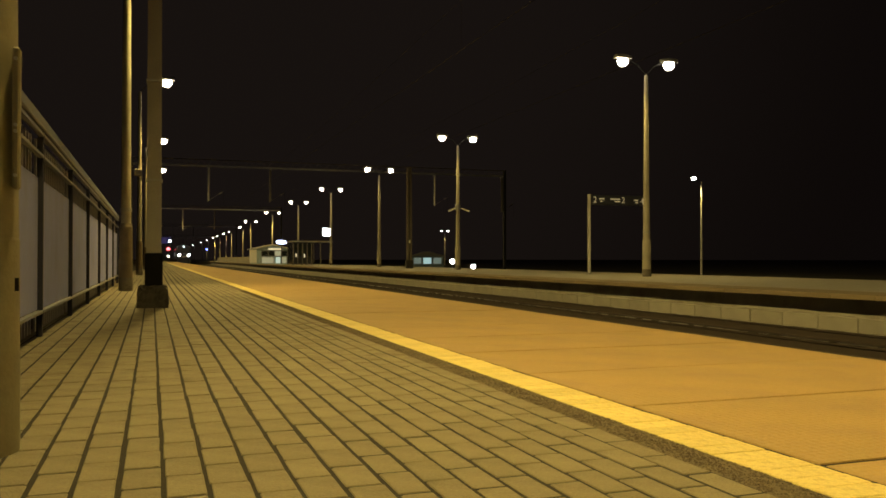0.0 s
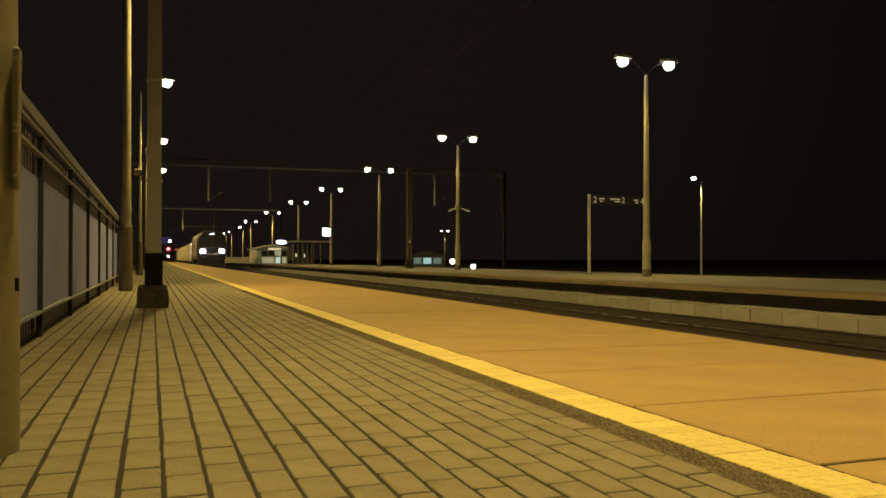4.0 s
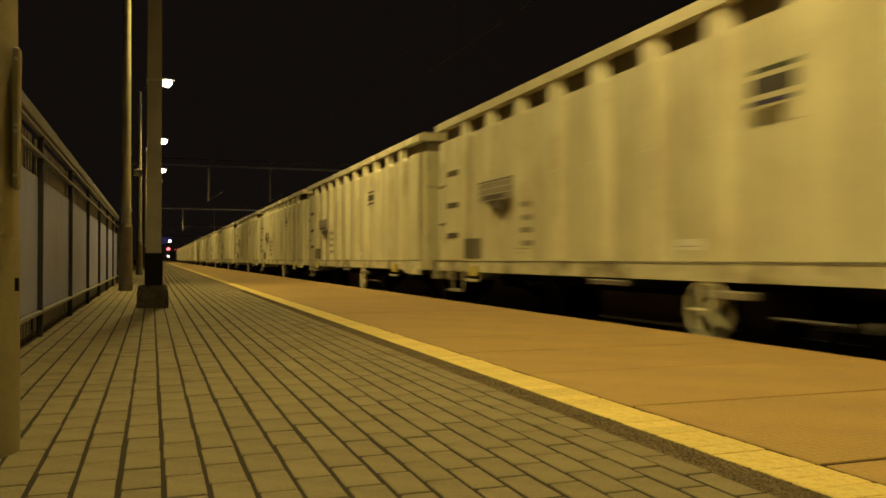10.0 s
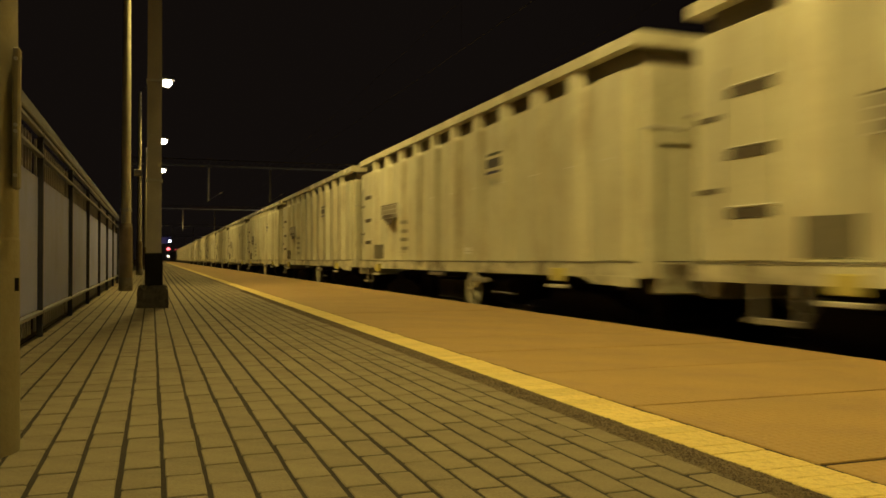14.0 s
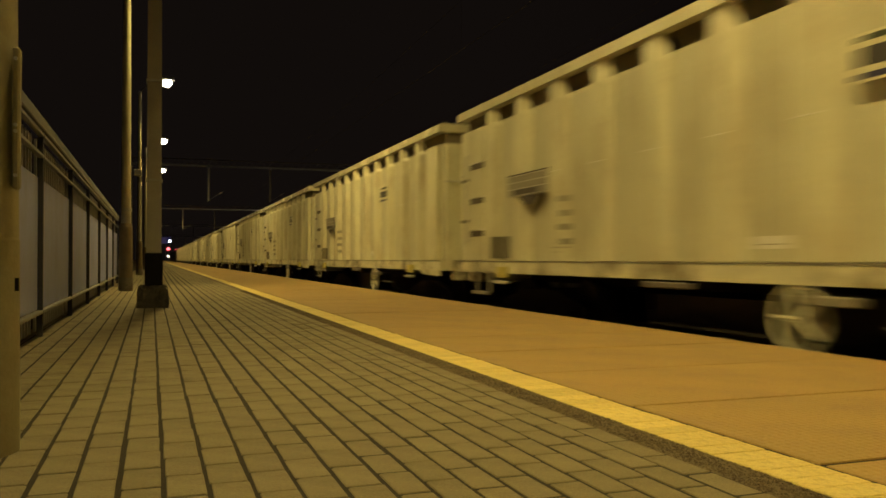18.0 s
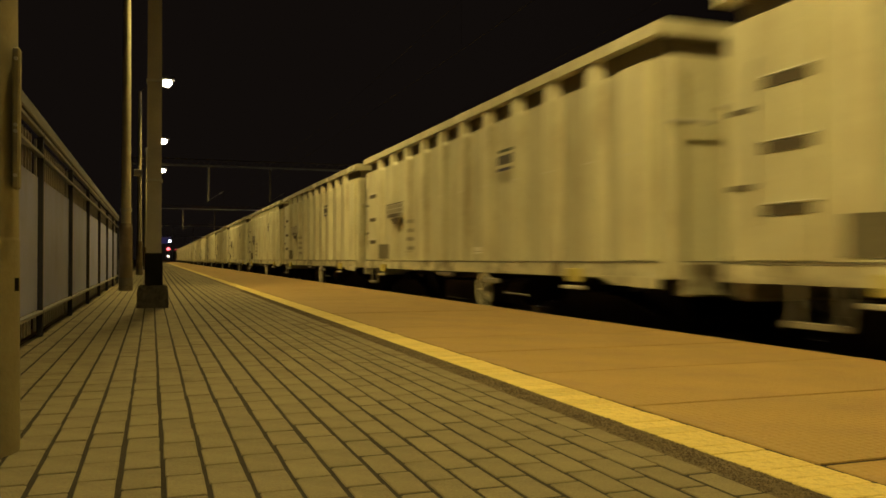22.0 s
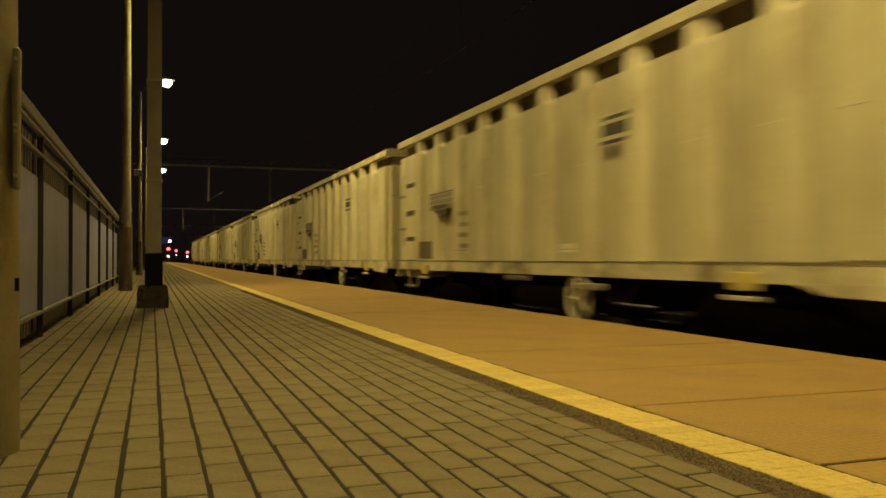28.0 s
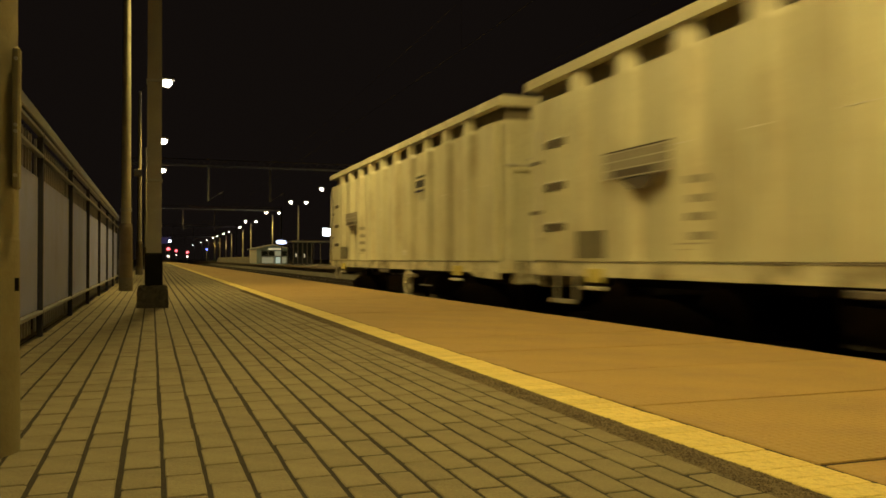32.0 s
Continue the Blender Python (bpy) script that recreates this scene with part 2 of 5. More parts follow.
# ---- mesh building ----
class Mesh:
    def __init__(self):
        self.v, self.f = [], []

    def add(self, verts, faces):
        n = len(self.v)
        self.v.extend(verts)
        self.f.extend([tuple(i + n for i in f) for f in faces])
        return self

    def box(self, x0, x1, y0, y1, z0, z1, bev=0.0):
        if bev <= 0:
            return self.add([(x0, y0, z0), (x1, y0, z0), (x1, y1, z0), (x0, y1, z0), (x0, y0, z1), (x1, y0, z1), (x1, y1, z1), (x0, y1, z1)],
                            [(3, 2, 1, 0), (4, 5, 6, 7), (0, 1, 5, 4), (1, 2, 6, 5), (2, 3, 7, 6), (3, 0, 4, 7)])
        bm = bmesh.new()
        bmesh.ops.create_cube(bm, size=1)
        for v in bm.verts:
            v.co = ((x0 + x1) / 2 + v.co.x * (x1 - x0), (y0 + y1) / 2 + v.co.y * (y1 - y0), (z0 + z1) / 2 + v.co.z * (z1 - z0))
        bmesh.ops.bevel(bm, geom=bm.edges[:], offset=bev, segments=1, affect="EDGES")
        bm.verts.index_update()
        self.add([tuple(v.co) for v in bm.verts], [[v.index for v in f.verts] for f in bm.faces])
        bm.free()
        return self

    def tile(self, x0, x1, y0, y1, z0, z1, ch=0.005, cy=None):
        """A paving piece: chamfered upper edge, open below."""
        cy = ch if cy is None else cy
        a = [(x0, y0, z0), (x1, y0, z0), (x1, y1, z0), (x0, y1, z0), (x0, y0, z1 - ch), (x1, y0, z1 - ch), (x1, y1, z1 - ch), (x0, y1, z1 - ch),
             (x0 + ch, y0 + cy, z1), (x1 - ch, y0 + cy, z1), (x1 - ch, y1 - cy, z1), (x0 + ch, y1 - cy, z1)]
        fs = [(8, 9, 10, 11)]
        for i in range(4):
            j = (i + 1) % 4
            fs += [(i, j, 4 + j, 4 + i), (4 + i, 4 + j, 8 + j, 8 + i)]
        return self.add(a, fs)

    def cyl(self, p0, p1, r0, r1=None, n=12):
        r1 = r0 if r1 is None else r1
        p0, p1 = Vector(p0), Vector(p1)
        q = (p1 - p0).to_track_quat("Z", "Y")
        vs = []
        for p, r in ((p0, r0), (p1, r1)):
            vs += [tuple(p + q @ Vector((r * math.cos(2 * math.pi * i / n), r * math.sin(2 * math.pi * i / n), 0))) for i in range(n)]
        fs = [(i, (i + 1) % n, n + (i + 1) % n, n + i) for i in range(n)]
        return self.add(vs, fs + [tuple(range(n))[::-1], tuple(range(n, 2 * n))])

    def tube(self, pts, r, n=8):
        for a, b in zip(pts, pts[1:]):
            self.cyl(a, b, r, n=n)
        return self

    def ring(self, c, axis, radius, r, n=20, m=6):
        q = Vector(axis).to_track_quat("Z", "Y")
        vs, fs = [], []
        for i in range(n):
            a = 2 * math.pi * i / n
            for j in range(m):
                b = 2 * math.pi * j / m
                p = Vector(((radius + r * math.cos(b)) * math.cos(a), (radius + r * math.cos(b)) * math.sin(a), r * math.sin(b)))
                vs.append(tuple(Vector(c) + q @ p))
        for i in range(n):
            for j in range(m):
                fs.append((i * m + j, ((i + 1) % n) * m + j, ((i + 1) % n) * m + (j + 1) % m, i * m + (j + 1) % m))
        return self.add(vs, fs)

    def loft(self, sections, cap=True):
        """Skin over equal-length rings of points."""
        k = len(sections[0])
        vs = [p for s in sections for p in s]
        fs = []
        for a in range(len(sections) - 1):
            for i in range(k):
                j = (i + 1) % k
                fs.append((a * k + i, a * k + j, (a + 1) * k + j, (a + 1) * k + i))
        if cap:
            fs += [tuple(range(k))[::-1], tuple(range((len(sections) - 1) * k, len(sections) * k))]
        return self.add(vs, fs)

    def prism_x(self, poly, x0, x1):
        """A (y, z) outline pushed along x."""
        return self.loft([[(x0, y, z) for y, z in poly], [(x1, y, z) for y, z in poly]])

    def prism_y(self, poly, y0, y1):
        """An (x, z) outline pushed along y."""
        return self.loft([[(x, y0, z) for x, z in poly], [(x, y1, z) for x, z in poly]])

    def data(self, name, material, smooth=False):
        me = bpy.data.meshes.new(name)
        me.from_pydata(self.v, [], self.f)
        me.update()
        bm = bmesh.new()
        bm.from_mesh(me)
        if len(bm.faces) < 4000:
            bmesh.ops.recalc_face_normals(bm, faces=bm.faces[:])
        if smooth:
            for f in bm.faces:
                f.smooth = True
            for e in bm.edges:
                e.smooth = len(e.link_faces) == 2 and e.calc_face_angle(0) < 0.7
        bm.to_mesh(me)
        bm.free()
        me.materials.append(material)
        return me


def part(name, mesh, material, parent, label="", smooth=False, at=None):
    ob = new(name, mesh.data(name, M[material], smooth) if isinstance(mesh, Mesh) else mesh)
    ob.parent = parent
    if at is not None:
        ob.matrix_local = at
    if label:
        ob["label"] = label
    return ob


def thing(name, label, category, at=(0, 0, 0), turn=0.0, group="", kind=""):
    ob = new(name)
    ob.empty_display_size = 0.2
    ob.matrix_local = pose(*at, 0, 0, turn)
    return tagged(ob, label, category, group, kind)


def structure(name, mesh, material, label, category, smooth=False):
    ob = new(name, mesh.data(name, M[material], smooth))
    return tagged(ob, label, category, kind="structure")


def lamp_light(at, power, colour=SODIUM, radius=0.12, spot=None, tilt=0.0):
    d = bpy.data.lights.new("lamp_light", "SPOT" if spot else "POINT")
    d.energy, d.color, d.shadow_soft_size = power, colour, radius
    if spot:
        d.spot_size, d.spot_blend = radians(spot), 0.7
    ob = new("lamp_light", d)
    ob.matrix_local = pose(*at, 0, tilt, 0)
    return ob

# ---- lamps along both platforms ----
LEFT_POWER, RIGHT_POWER = 2680.0, 540.0
for y in [COLUMN[1]] + LEFT_POSTS:
    lamp_light((0.48, y, LAMP_Z - 0.59), LEFT_POWER * {COLUMN[1]: 1.02, 17.4: 1.0, -14.0: 1.30, -31.2: 1.30}.get(y, 0.78), spot=165, tilt=-54 if y < 10 else -37)
for y in RIGHT_POSTS[6:] + FAR_POSTS[:5]:
    lamp_light((15.3, y - 0.4, LAMP_Z - 1.19), 2 * RIGHT_POWER, spot=165)
for x, y in ((42.3, 58.3), (65.2, 189.5)):
    lamp_light((x, y, 6.8), RIGHT_POWER, spot=165)
for y in RIGHT_POSTS[:6]:
    for dx in (-0.95, 0.95):
        lamp_light((16.5 + dx, y, LAMP_Z - 0.59), RIGHT_POWER * (0.45 if y < 10 else 1.0), spot=165, tilt=-30 * dx)


# ---- ground, tracks ----
structure("ground", Mesh().box(-400, 900, -300, 2200, GROUND - 0.5, GROUND), "earth", "dark bare earth around the station at night", "ground")
structure("ballast_bed", Mesh().prism_y([(EDGE + 0.30, GROUND - 0.1), (FAR0 + 0.20, GROUND - 0.1), (FAR0 + 0.20, RAIL - 0.16), (EDGE + 0.30, RAIL - 0.16)], -80, 1500),
          "ballast", "dark crushed-stone ballast under both tracks", "ballast")


def railway_track(xc, label):
    t = thing("railway_track", label, "track", (xc, 0, RAIL), kind="structure")
    for sx in (-0.7525, 0.7525):
        prof = [(-0.075, -0.17), (0.075, -0.17), (0.075, -0.155), (0.012, -0.14), (0.012, -0.045), (0.036, -0.03), (0.036, -0.004), (0.03, 0), (-0.03, 0), (-0.036, -0.004), (-0.036, -0.03), (-0.012, -0.045), (-0.012, -0.14), (-0.075, -0.155)]
        part("rail", Mesh().prism_y([(sx + a, b) for a, b in prof], -80, 1500), "rust", t, "rusty steel rail with a worn head")
        part("rail_head", Mesh().box(sx - 0.028, sx + 0.028, -80, 1500, 0.0, 0.003), "rail", t, "polished running surface")
    sl = Mesh().tile(-1.25, 1.25, -0.13, 0.13, -0.36, -0.165, 0.03).data("sleeper", M["sleeper"])
    for i in range(110):
        part("sleeper", sl, "sleeper", t, at=pose(0, -6 + 0.6 * i, 0))
    rest = Mesh()
    for i in range(110, 500):
        rest.tile(-1.25, 1.25, -6 + 0.6 * i - 0.13, -6 + 0.6 * i + 0.13, -0.36, -0.165, 0.03)
    tagged(part("sleepers", rest, "sleeper", t), kind="stuff")
    return t


railway_track(TRACK1, "rusty railway track in dark ballast beside the platform")
railway_track(TRACK2, "second railway track with polished rail heads in ballast")


# ---- near platform ----
PAVER_W, PAVER_L = 0.1160, 0.2250
PAVE_X, PAVE_Y = 0.0210, 2.497      # one crossing of the joints
STRIP0, YELLOW0, SLAB0 = 1.537, 1.668, 1.893
near = structure("platform_near", Mesh().box(-1.25, STRIP0, -60, LENGTH, GROUND - 0.2, -0.0028), "joint", "paved station platform lit by yellow lamps", "platform")
near_edge = structure("platform_near_edge", Mesh().box(STRIP0, EDGE - 0.15, -60, LENGTH, GROUND - 0.2, -0.0045), "edge_joint", "dark bed under the platform edge slabs", "platform")
strip_bed = structure("gravel_strip", Mesh().box(STRIP0, YELLOW0, -60, LENGTH, -0.06, -0.002), "strip", "dark gravel strip along the yellow line", "gravel")

# ---- far platform ----
far = structure("platform_far", Mesh().box(FAR0 + 1.2, FAR1, -60, LENGTH, -0.09, -0.004), "pale_concrete", "far island platform with a pale paved surface", "platform")
far_core = structure("platform_far_core", Mesh().box(FAR0 + 0.45, FAR1 - 0.4, -60, LENGTH, GROUND - 0.2, -0.09), "concrete", "recessed concrete core of the far platform", "platform")


# ---- lamp posts ----
def lamp_post(kind, arms, label, at, k=1.0, glowing="lamp", top=LAMP_Z, bowl=1.0, sleeve="post"):
    t = thing("lamp_post", label, "lamp post", at, group=kind)
    part("shaft", Mesh().cyl((0, 0, 1.24), (0, 0, top - 0.59), 0.135 * k, 0.065, 16), "post", t, smooth=True)
    part("sleeve", Mesh().cyl((0, 0, 0.0), (0, 0, 1.24), 0.175 * k, 0.165 * k, 16).cyl((0, 0, 1.24), (0, 0, 1.32), 0.165 * k, 0.14 * k, 16), sleeve, t, "thicker lower sleeve of the post", smooth=True)
    part("foot_band", Mesh().cyl((0, 0, 0.0), (0, 0, 0.26), 0.182 * k, 0.18 * k, 16), "dark_concrete", t, "dark grimy foot", smooth=True)
    part("collar", Mesh().cyl((0, 0, 1.55), (0, 0, 1.62), 0.15 * k, 0.15 * k, 16), "galv", t, "metal band", smooth=True)
    part("cap", Mesh().cyl((0, 0, top - 0.59), (0, 0, top - 0.52), 0.065, 0.01, 12), "post", t, smooth=True)
    for dx in arms:
        s = 1 if dx > 0 else -1
        part("arm", Mesh().tube([(0, 0, top - 0.55), (0.35 * dx, 0, top - 0.22), (0.8 * dx, 0, top - 0.03)], 0.015, 8), "black", t)
        h = part("lamp_head", Mesh().loft([[(dx - 0.36 * s, y, top + z) for y, z in ((-0.06, -0.02), (0.06, -0.02), (0.05, 0.06), (-0.05, 0.06))],
                                           [(dx - 0.1 * s, y, top + z) for y, z in ((-0.16, -0.03), (0.16, -0.03), (0.11, 0.11), (-0.11, 0.11))],
                                           [(dx + 0.30 * s, y, top + z) for y, z in ((-0.15, -0.03), (0.15, -0.03), (0.09, 0.09), (-0.09, 0.09))]]), "galv", t)
        part("lens", Mesh().loft([[(dx + 0.20 * math.cos(a) * q * bowl, 0.17 * math.sin(a) * q * bowl, top - 0.032 - d * bowl) for a in [2 * math.pi * i / 12 for i in range(12)]]
                                  for q, d in ((0.75, 0.0), (1.0, 0.06), (0.97, 0.15), (0.75, 0.23), (0.3, 0.27))]), glowing, h, "glowing sodium lamp added out of view bowl", smooth=True)
    return t


first = lamp_post("lamp posts on the near platform", [0.995], "tapered concrete lamp post with one glowing sodium lamp added out of view", (LEFT_X[LEFT_POSTS[0]], LEFT_POSTS[0], 0), 0.72, sleeve="post_dark")
for y in LEFT_POSTS[1:]:
    copy_thing(first, pose(LEFT_X[y], y, 0))
first = lamp_post("lamp posts on the far platform", [-0.95, 0.95], "tapered concrete lamp post with two glowing sodium lamps", (16.5, RIGHT_POSTS[0], 0), 0.88)
for y in RIGHT_POSTS[1:]:
    copy_thing(first, pose(16.5, y, 0))

first = lamp_post("lamp posts on the far platform", [-0.65], "far concrete lamp post with one glowing sodium lamp added out of view", (16.5, FAR_POSTS[0], 0), 0.88, "lamp_far", LAMP_Z - 0.6, 0.75)
for y in FAR_POSTS[1:]:
    copy_thing(first, pose(16.5, y, 0))


def junction_box():
    t = thing("junction_box", "small grey metal box strapped high on a lamp post", "box", (LEFT_X[LEFT_POSTS[3]], LEFT_POSTS[3], 3.85))
    part("case", Mesh().box(-0.20, 0.10, -0.20, -0.06, 0.0, 0.28, 0.015), "pale_metal", t)
    part("strap", Mesh().cyl((0, 0, 0.10), (0, 0, 0.14), 0.105, n=14), "galv", t)
    part("cable", Mesh().tube([(-0.05, -0.12, 0.0), (-0.05, -0.11, -2.5)], 0.015, 6), "black", t)


junction_box()


# ---- goods wagon: origin at the middle, on the rails; it runs towards -y ----
W_LEN, PITCH_W = 11.62, 12.50
HALF = 1.50
Z_SILL, Z_TOP = 1.17, 3.44
RIBS = [1.24 + 1.005 * k for k in range(10)]     # distance of each rib from the rear end
RIB_W = 0.27
PLAIN = ((0.10, 1.06), (10.86, 11.44))            # flush corner panels


def dy(d):
    """Distance from the wagon's rear end to its y."""
    return W_LEN / 2 - d


def side_x(d):
    """Depth of the ribbed side at a distance from the rear end."""
    off = min([abs(d - c) for c in RIBS] + [0.0 if a <= d <= b else 1.0 for a, b in PLAIN])
    return HALF - 0.005 - 0.09 * min(1.0, max(0.0, (off - RIB_W + 0.13) / 0.13))


def draped(mesh, d0, d1, z0, z1, thick=0.004):
    """A thin sheet that follows the ribs on the platform side."""
    n = max(2, int((d1 - d0) / 0.045))
    ds = [d0 + (d1 - d0) * i / n for i in range(n + 1)]
    return mesh.loft([[(-side_x(d) - q * thick, dy(d), z) for q, z in ((-0.5, z0), (1, z0), (1, z1), (-0.5, z1))] for d in ds])


def goods_wagon():
    t = thing("goods_wagon", "high-sided pale grey ribbed bogie goods wagon", "goods wagon", group="wagons of the train")
    h, e = HALF - 0.105, W_LEN / 2
    for s in (-1, 1):
        part("side_wall", Mesh().box(s * h - 0.015, s * h + 0.015, -e + 0.03, e - 0.03, Z_SILL, 3.11), "wagon", t, "pale grey stained steel side, base darkened for shade between the ribs")
        part("end_wall", Mesh().box(-h - 0.04, h + 0.04, s * (e - 0.015) - 0.02, s * (e - 0.015) + 0.02, Z_SILL, 3.11), "wagon_rib", t)
    part("floor", Mesh().box(-h, h, -e + 0.09, e - 0.09, Z_SILL - 0.02, Z_SILL + 0.04), "under", t)
    # unseen box added so that the openings below the rim look dark inside
    part("load", Mesh().loft([[(x, y, z) for x, y in ((-1.36, -5.7), (1.36, -5.7), (1.36, 5.7), (-1.36, 5.7))] for z in (1.25, 3.38)]), "load", t, "dark box added inside to darken the openings")
    rim = Mesh()
    for s in (-1, 1):
        rim.prism_y([(s * (HALF - 0.11), 3.30), (s * (HALF + 0.022), 3.30), (s * (HALF + 0.022), 3.41), (s * (HALF - 0.02), Z_TOP), (s * (HALF - 0.11), Z_TOP)], -e, e)
        rim.box(-HALF + 0.11, HALF - 0.11, s * e - (0.11 if s > 0 else 0), s * e + (0.11 if s < 0 else 0), 3.30, Z_TOP)
    part("top_rim", rim, "rim", t, "heavy pale rim round the top")
    for s in (-1, 1):
        far_side = Mesh()
        for d in RIBS:
            y, w = dy(d), RIB_W
            rib = Mesh() if s < 0 else far_side
            rib.loft([[(s * (HALF - 0.095), y - k, z), (s * (HALF - 0.005), y - k + 0.13 * k / w, z), (s * (HALF - 0.005), y + k - 0.13 * k / w, z), (s * (HALF - 0.095), y + k, z)]
                      for z, k in ((Z_SILL, w), (3.05, w), (3.11, 0.19), (3.30, 0.165))])
            if s < 0:
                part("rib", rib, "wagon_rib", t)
        for a, b in PLAIN:
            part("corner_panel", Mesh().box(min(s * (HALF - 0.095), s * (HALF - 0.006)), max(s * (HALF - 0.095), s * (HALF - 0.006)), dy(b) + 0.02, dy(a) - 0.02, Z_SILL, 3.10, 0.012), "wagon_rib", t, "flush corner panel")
        if s > 0:
            tagged(part("ribs", far_side, "wagon_rib", t), kind="stuff")
        part("sill", Mesh().prism_y([(s * (HALF - 0.12), 1.0), (s * HALF, 1.0), (s * (HALF - 0.006), 1.145), (s * (HALF - 0.02), 1.15), (s * (HALF - 0.02), 1.16), (s * (HALF - 0.008), Z_SILL), (s * (HALF - 0.12), Z_SILL)], -e, e), "sill", t, "long sill blotched with pale dust and grime")
        part("sill_seam", Mesh().box(s * (HALF - 0.004) - 0.005, s * (HALF - 0.004) + 0.005, -e + 0.02, e - 0.02, 1.151, 1.160), "mesh_grey", t, "thin dark seam line above the sill")
        # the seam's lit edge is put into its white colour
        seam = Mesh()
        for y, k in [(dy(d), 0.165) for d in RIBS[1:]] + [(dy(11.05), 0.15)]:
            seam.box(s * (HALF - 0.004) - 0.003, s * (HALF - 0.004) + 0.003, y - k + 0.02, y + k - 0.02, 2.227, 2.235)
        if s < 0:
            tagged(part("seam", seam, "white", t, "thin raised seam along the ribs, white as if catching light"), kind="stuff")
    for s in (-1, 1):
        y = s * e
        part("end_post", Mesh().box(-HALF + 0.07, -HALF + 0.20, y - 0.10, y + 0.02, 1.0, 3.06, 0.01), "wagon_rib", t)
        part("end_post", Mesh().box(HALF - 0.20, HALF - 0.07, y - 0.10, y + 0.02, 1.0, 3.06, 0.01), "wagon_rib", t)
        for x in (-0.5, 0.5):
            part("end_rib", Mesh().box(x - 0.09, x + 0.09, y - 0.03, y + 0.05, 1.1, 3.27, 0.015), "wagon_rib", t)
        part("headstock", Mesh().box(-1.3, 1.3, y - 0.12, y + 0.06, 0.84, 1.16, 0.02), "sill", t, "end beam blotched with dust and grime")
        for x in (-0.875, 0.875):
            b = part("buffer", Mesh().cyl((x, y + s * 0.05, 1.03), (x, y + s * 0.30, 1.03), 0.11, 0.09, 12), "under", t)
            part("buffer_plate", Mesh().cyl((x, y + s * 0.30, 1.03), (x, y + s * 0.36, 1.03), 0.225, 0.225, 16), "under", b)
        part("coupling", Mesh().tube([(0, y + s * 0.05, 1.0), (0, y + s * 0.28, 0.93), (0, y + s * 0.40, 0.80)], 0.04, 8), "under", t)
        part("brake_hose", Mesh().tube([(0.35, y + s * 0.05, 0.92), (0.36, y + s * 0.2, 0.6), (0.30, y + s * 0.36, 0.55)], 0.025, 6), "black", t)
        part("end_rung", Mesh().tube([(-1.42, y + s * 0.02, 2.47), (-1.42, y + s * 0.12, 2.47), (-0.98, y + s * 0.12, 2.47), (-0.98, y + s * 0.02, 2.47)], 0.016, 6), "pale_metal", t)
    # steps, signs and brake gear on the platform side
    for s in (-1,):
        for z in (1.57, 2.05, 2.555):
            st = part("side_step", draped(Mesh(), 0.52, 1.02, z - 0.050, z + 0.030, 0.006), "wagon_dark", t, "dark step opening")
            part("step_bar", Mesh().tube([(s * (HALF - 0.06), dy(0.52), z + 0.045), (s * (HALF - 0.001), dy(0.52), z + 0.045), (s * (HALF - 0.001), dy(1.03), z + 0.045), (s * (HALF - 0.09), dy(1.03), z + 0.045)], 0.008, 6), "white", st, "pale grab bar over the step")
        for z in (1.76, 2.37):
            part("grab_slot", draped(Mesh(), 0.12, 0.42, z - 0.025, z + 0.02, 0.006), "wagon_dark", t, "narrow dark grab slot")
        part("handrail", Mesh().tube([(s * (HALF + 0.02), dy(0.45), 1.45), (s * (HALF + 0.05), dy(0.45), 1.55), (s * (HALF + 0.05), dy(0.45), 2.65), (s * (HALF + 0.02), dy(0.45), 2.75)], 0.014, 6), "pale_metal", t)
        for d, wd in ((1.13, 0.48),):
            part("foot_step", Mesh().box(s * HALF - 0.12, s * HALF - 0.02, dy(d + wd / 2), dy(d - wd / 2), 0.70, 0.74).box(s * HALF - 0.05, s * HALF - 0.02, dy(d + wd / 2), dy(d + wd / 2) + 0.022, 0.70, 1.02)
                 .box(s * HALF - 0.05, s * HALF - 0.02, dy(d - wd / 2) - 0.022, dy(d - wd / 2), 0.70, 1.02), "mesh_grey", t)
        for d in (1.76, 10.0):
            part("pad_ledge", Mesh().box(s * HALF - 0.08, s * HALF - 0.01, dy(d + 0.22), dy(d - 0.20), 0.86, 0.90, 0.008), "pale_metal", t)
            part("jacking_pad", Mesh().box(s * HALF - 0.06, s * HALF + 0.012, dy(d + 0.13), dy(d - 0.13), 0.94, 1.09, 0.01), "marker_yellow", t, "yellow jacking pad under the sill")
        # placard frame with a dark wedge below it
        x = s * (HALF + 0.008)
        fr = part("placard", Mesh().box(x - 0.006, x + 0.006, dy(3.10), dy(1.95), 2.01, 2.27), "mesh_grey", t, "grey wire-mesh placard holder")
        for z in (2.01, 2.095, 2.18, 2.265):
            part("placard_bar", Mesh().box(x - 0.008, x + 0.014, dy(3.12), dy(1.93), z - 0.006, z + 0.006), "pale_metal", fr)
        part("placard_band", Mesh().box(x - 0.0075, x + 0.009, dy(2.86), dy(2.13), 2.018, 2.088), "wedge", fr, "dark band on the placard")
        part("placard_top", Mesh().box(x - 0.009, x + 0.010, dy(3.11), dy(1.94), 2.272, 2.288), "wedge", fr, "dark top edge")
        part("wedge", Mesh().loft([[(x + 0.004 * k, dy(2.88), 1.99), (x + 0.004 * k, dy(2.24), 1.99), (x + 0.004 * k, dy(2.48), 1.875), (x + 0.004 * k, dy(2.74), 1.875)] for k in (-1, 1)]), "wedge", fr, "dark wedge-shaped sign")
        text = Mesh()
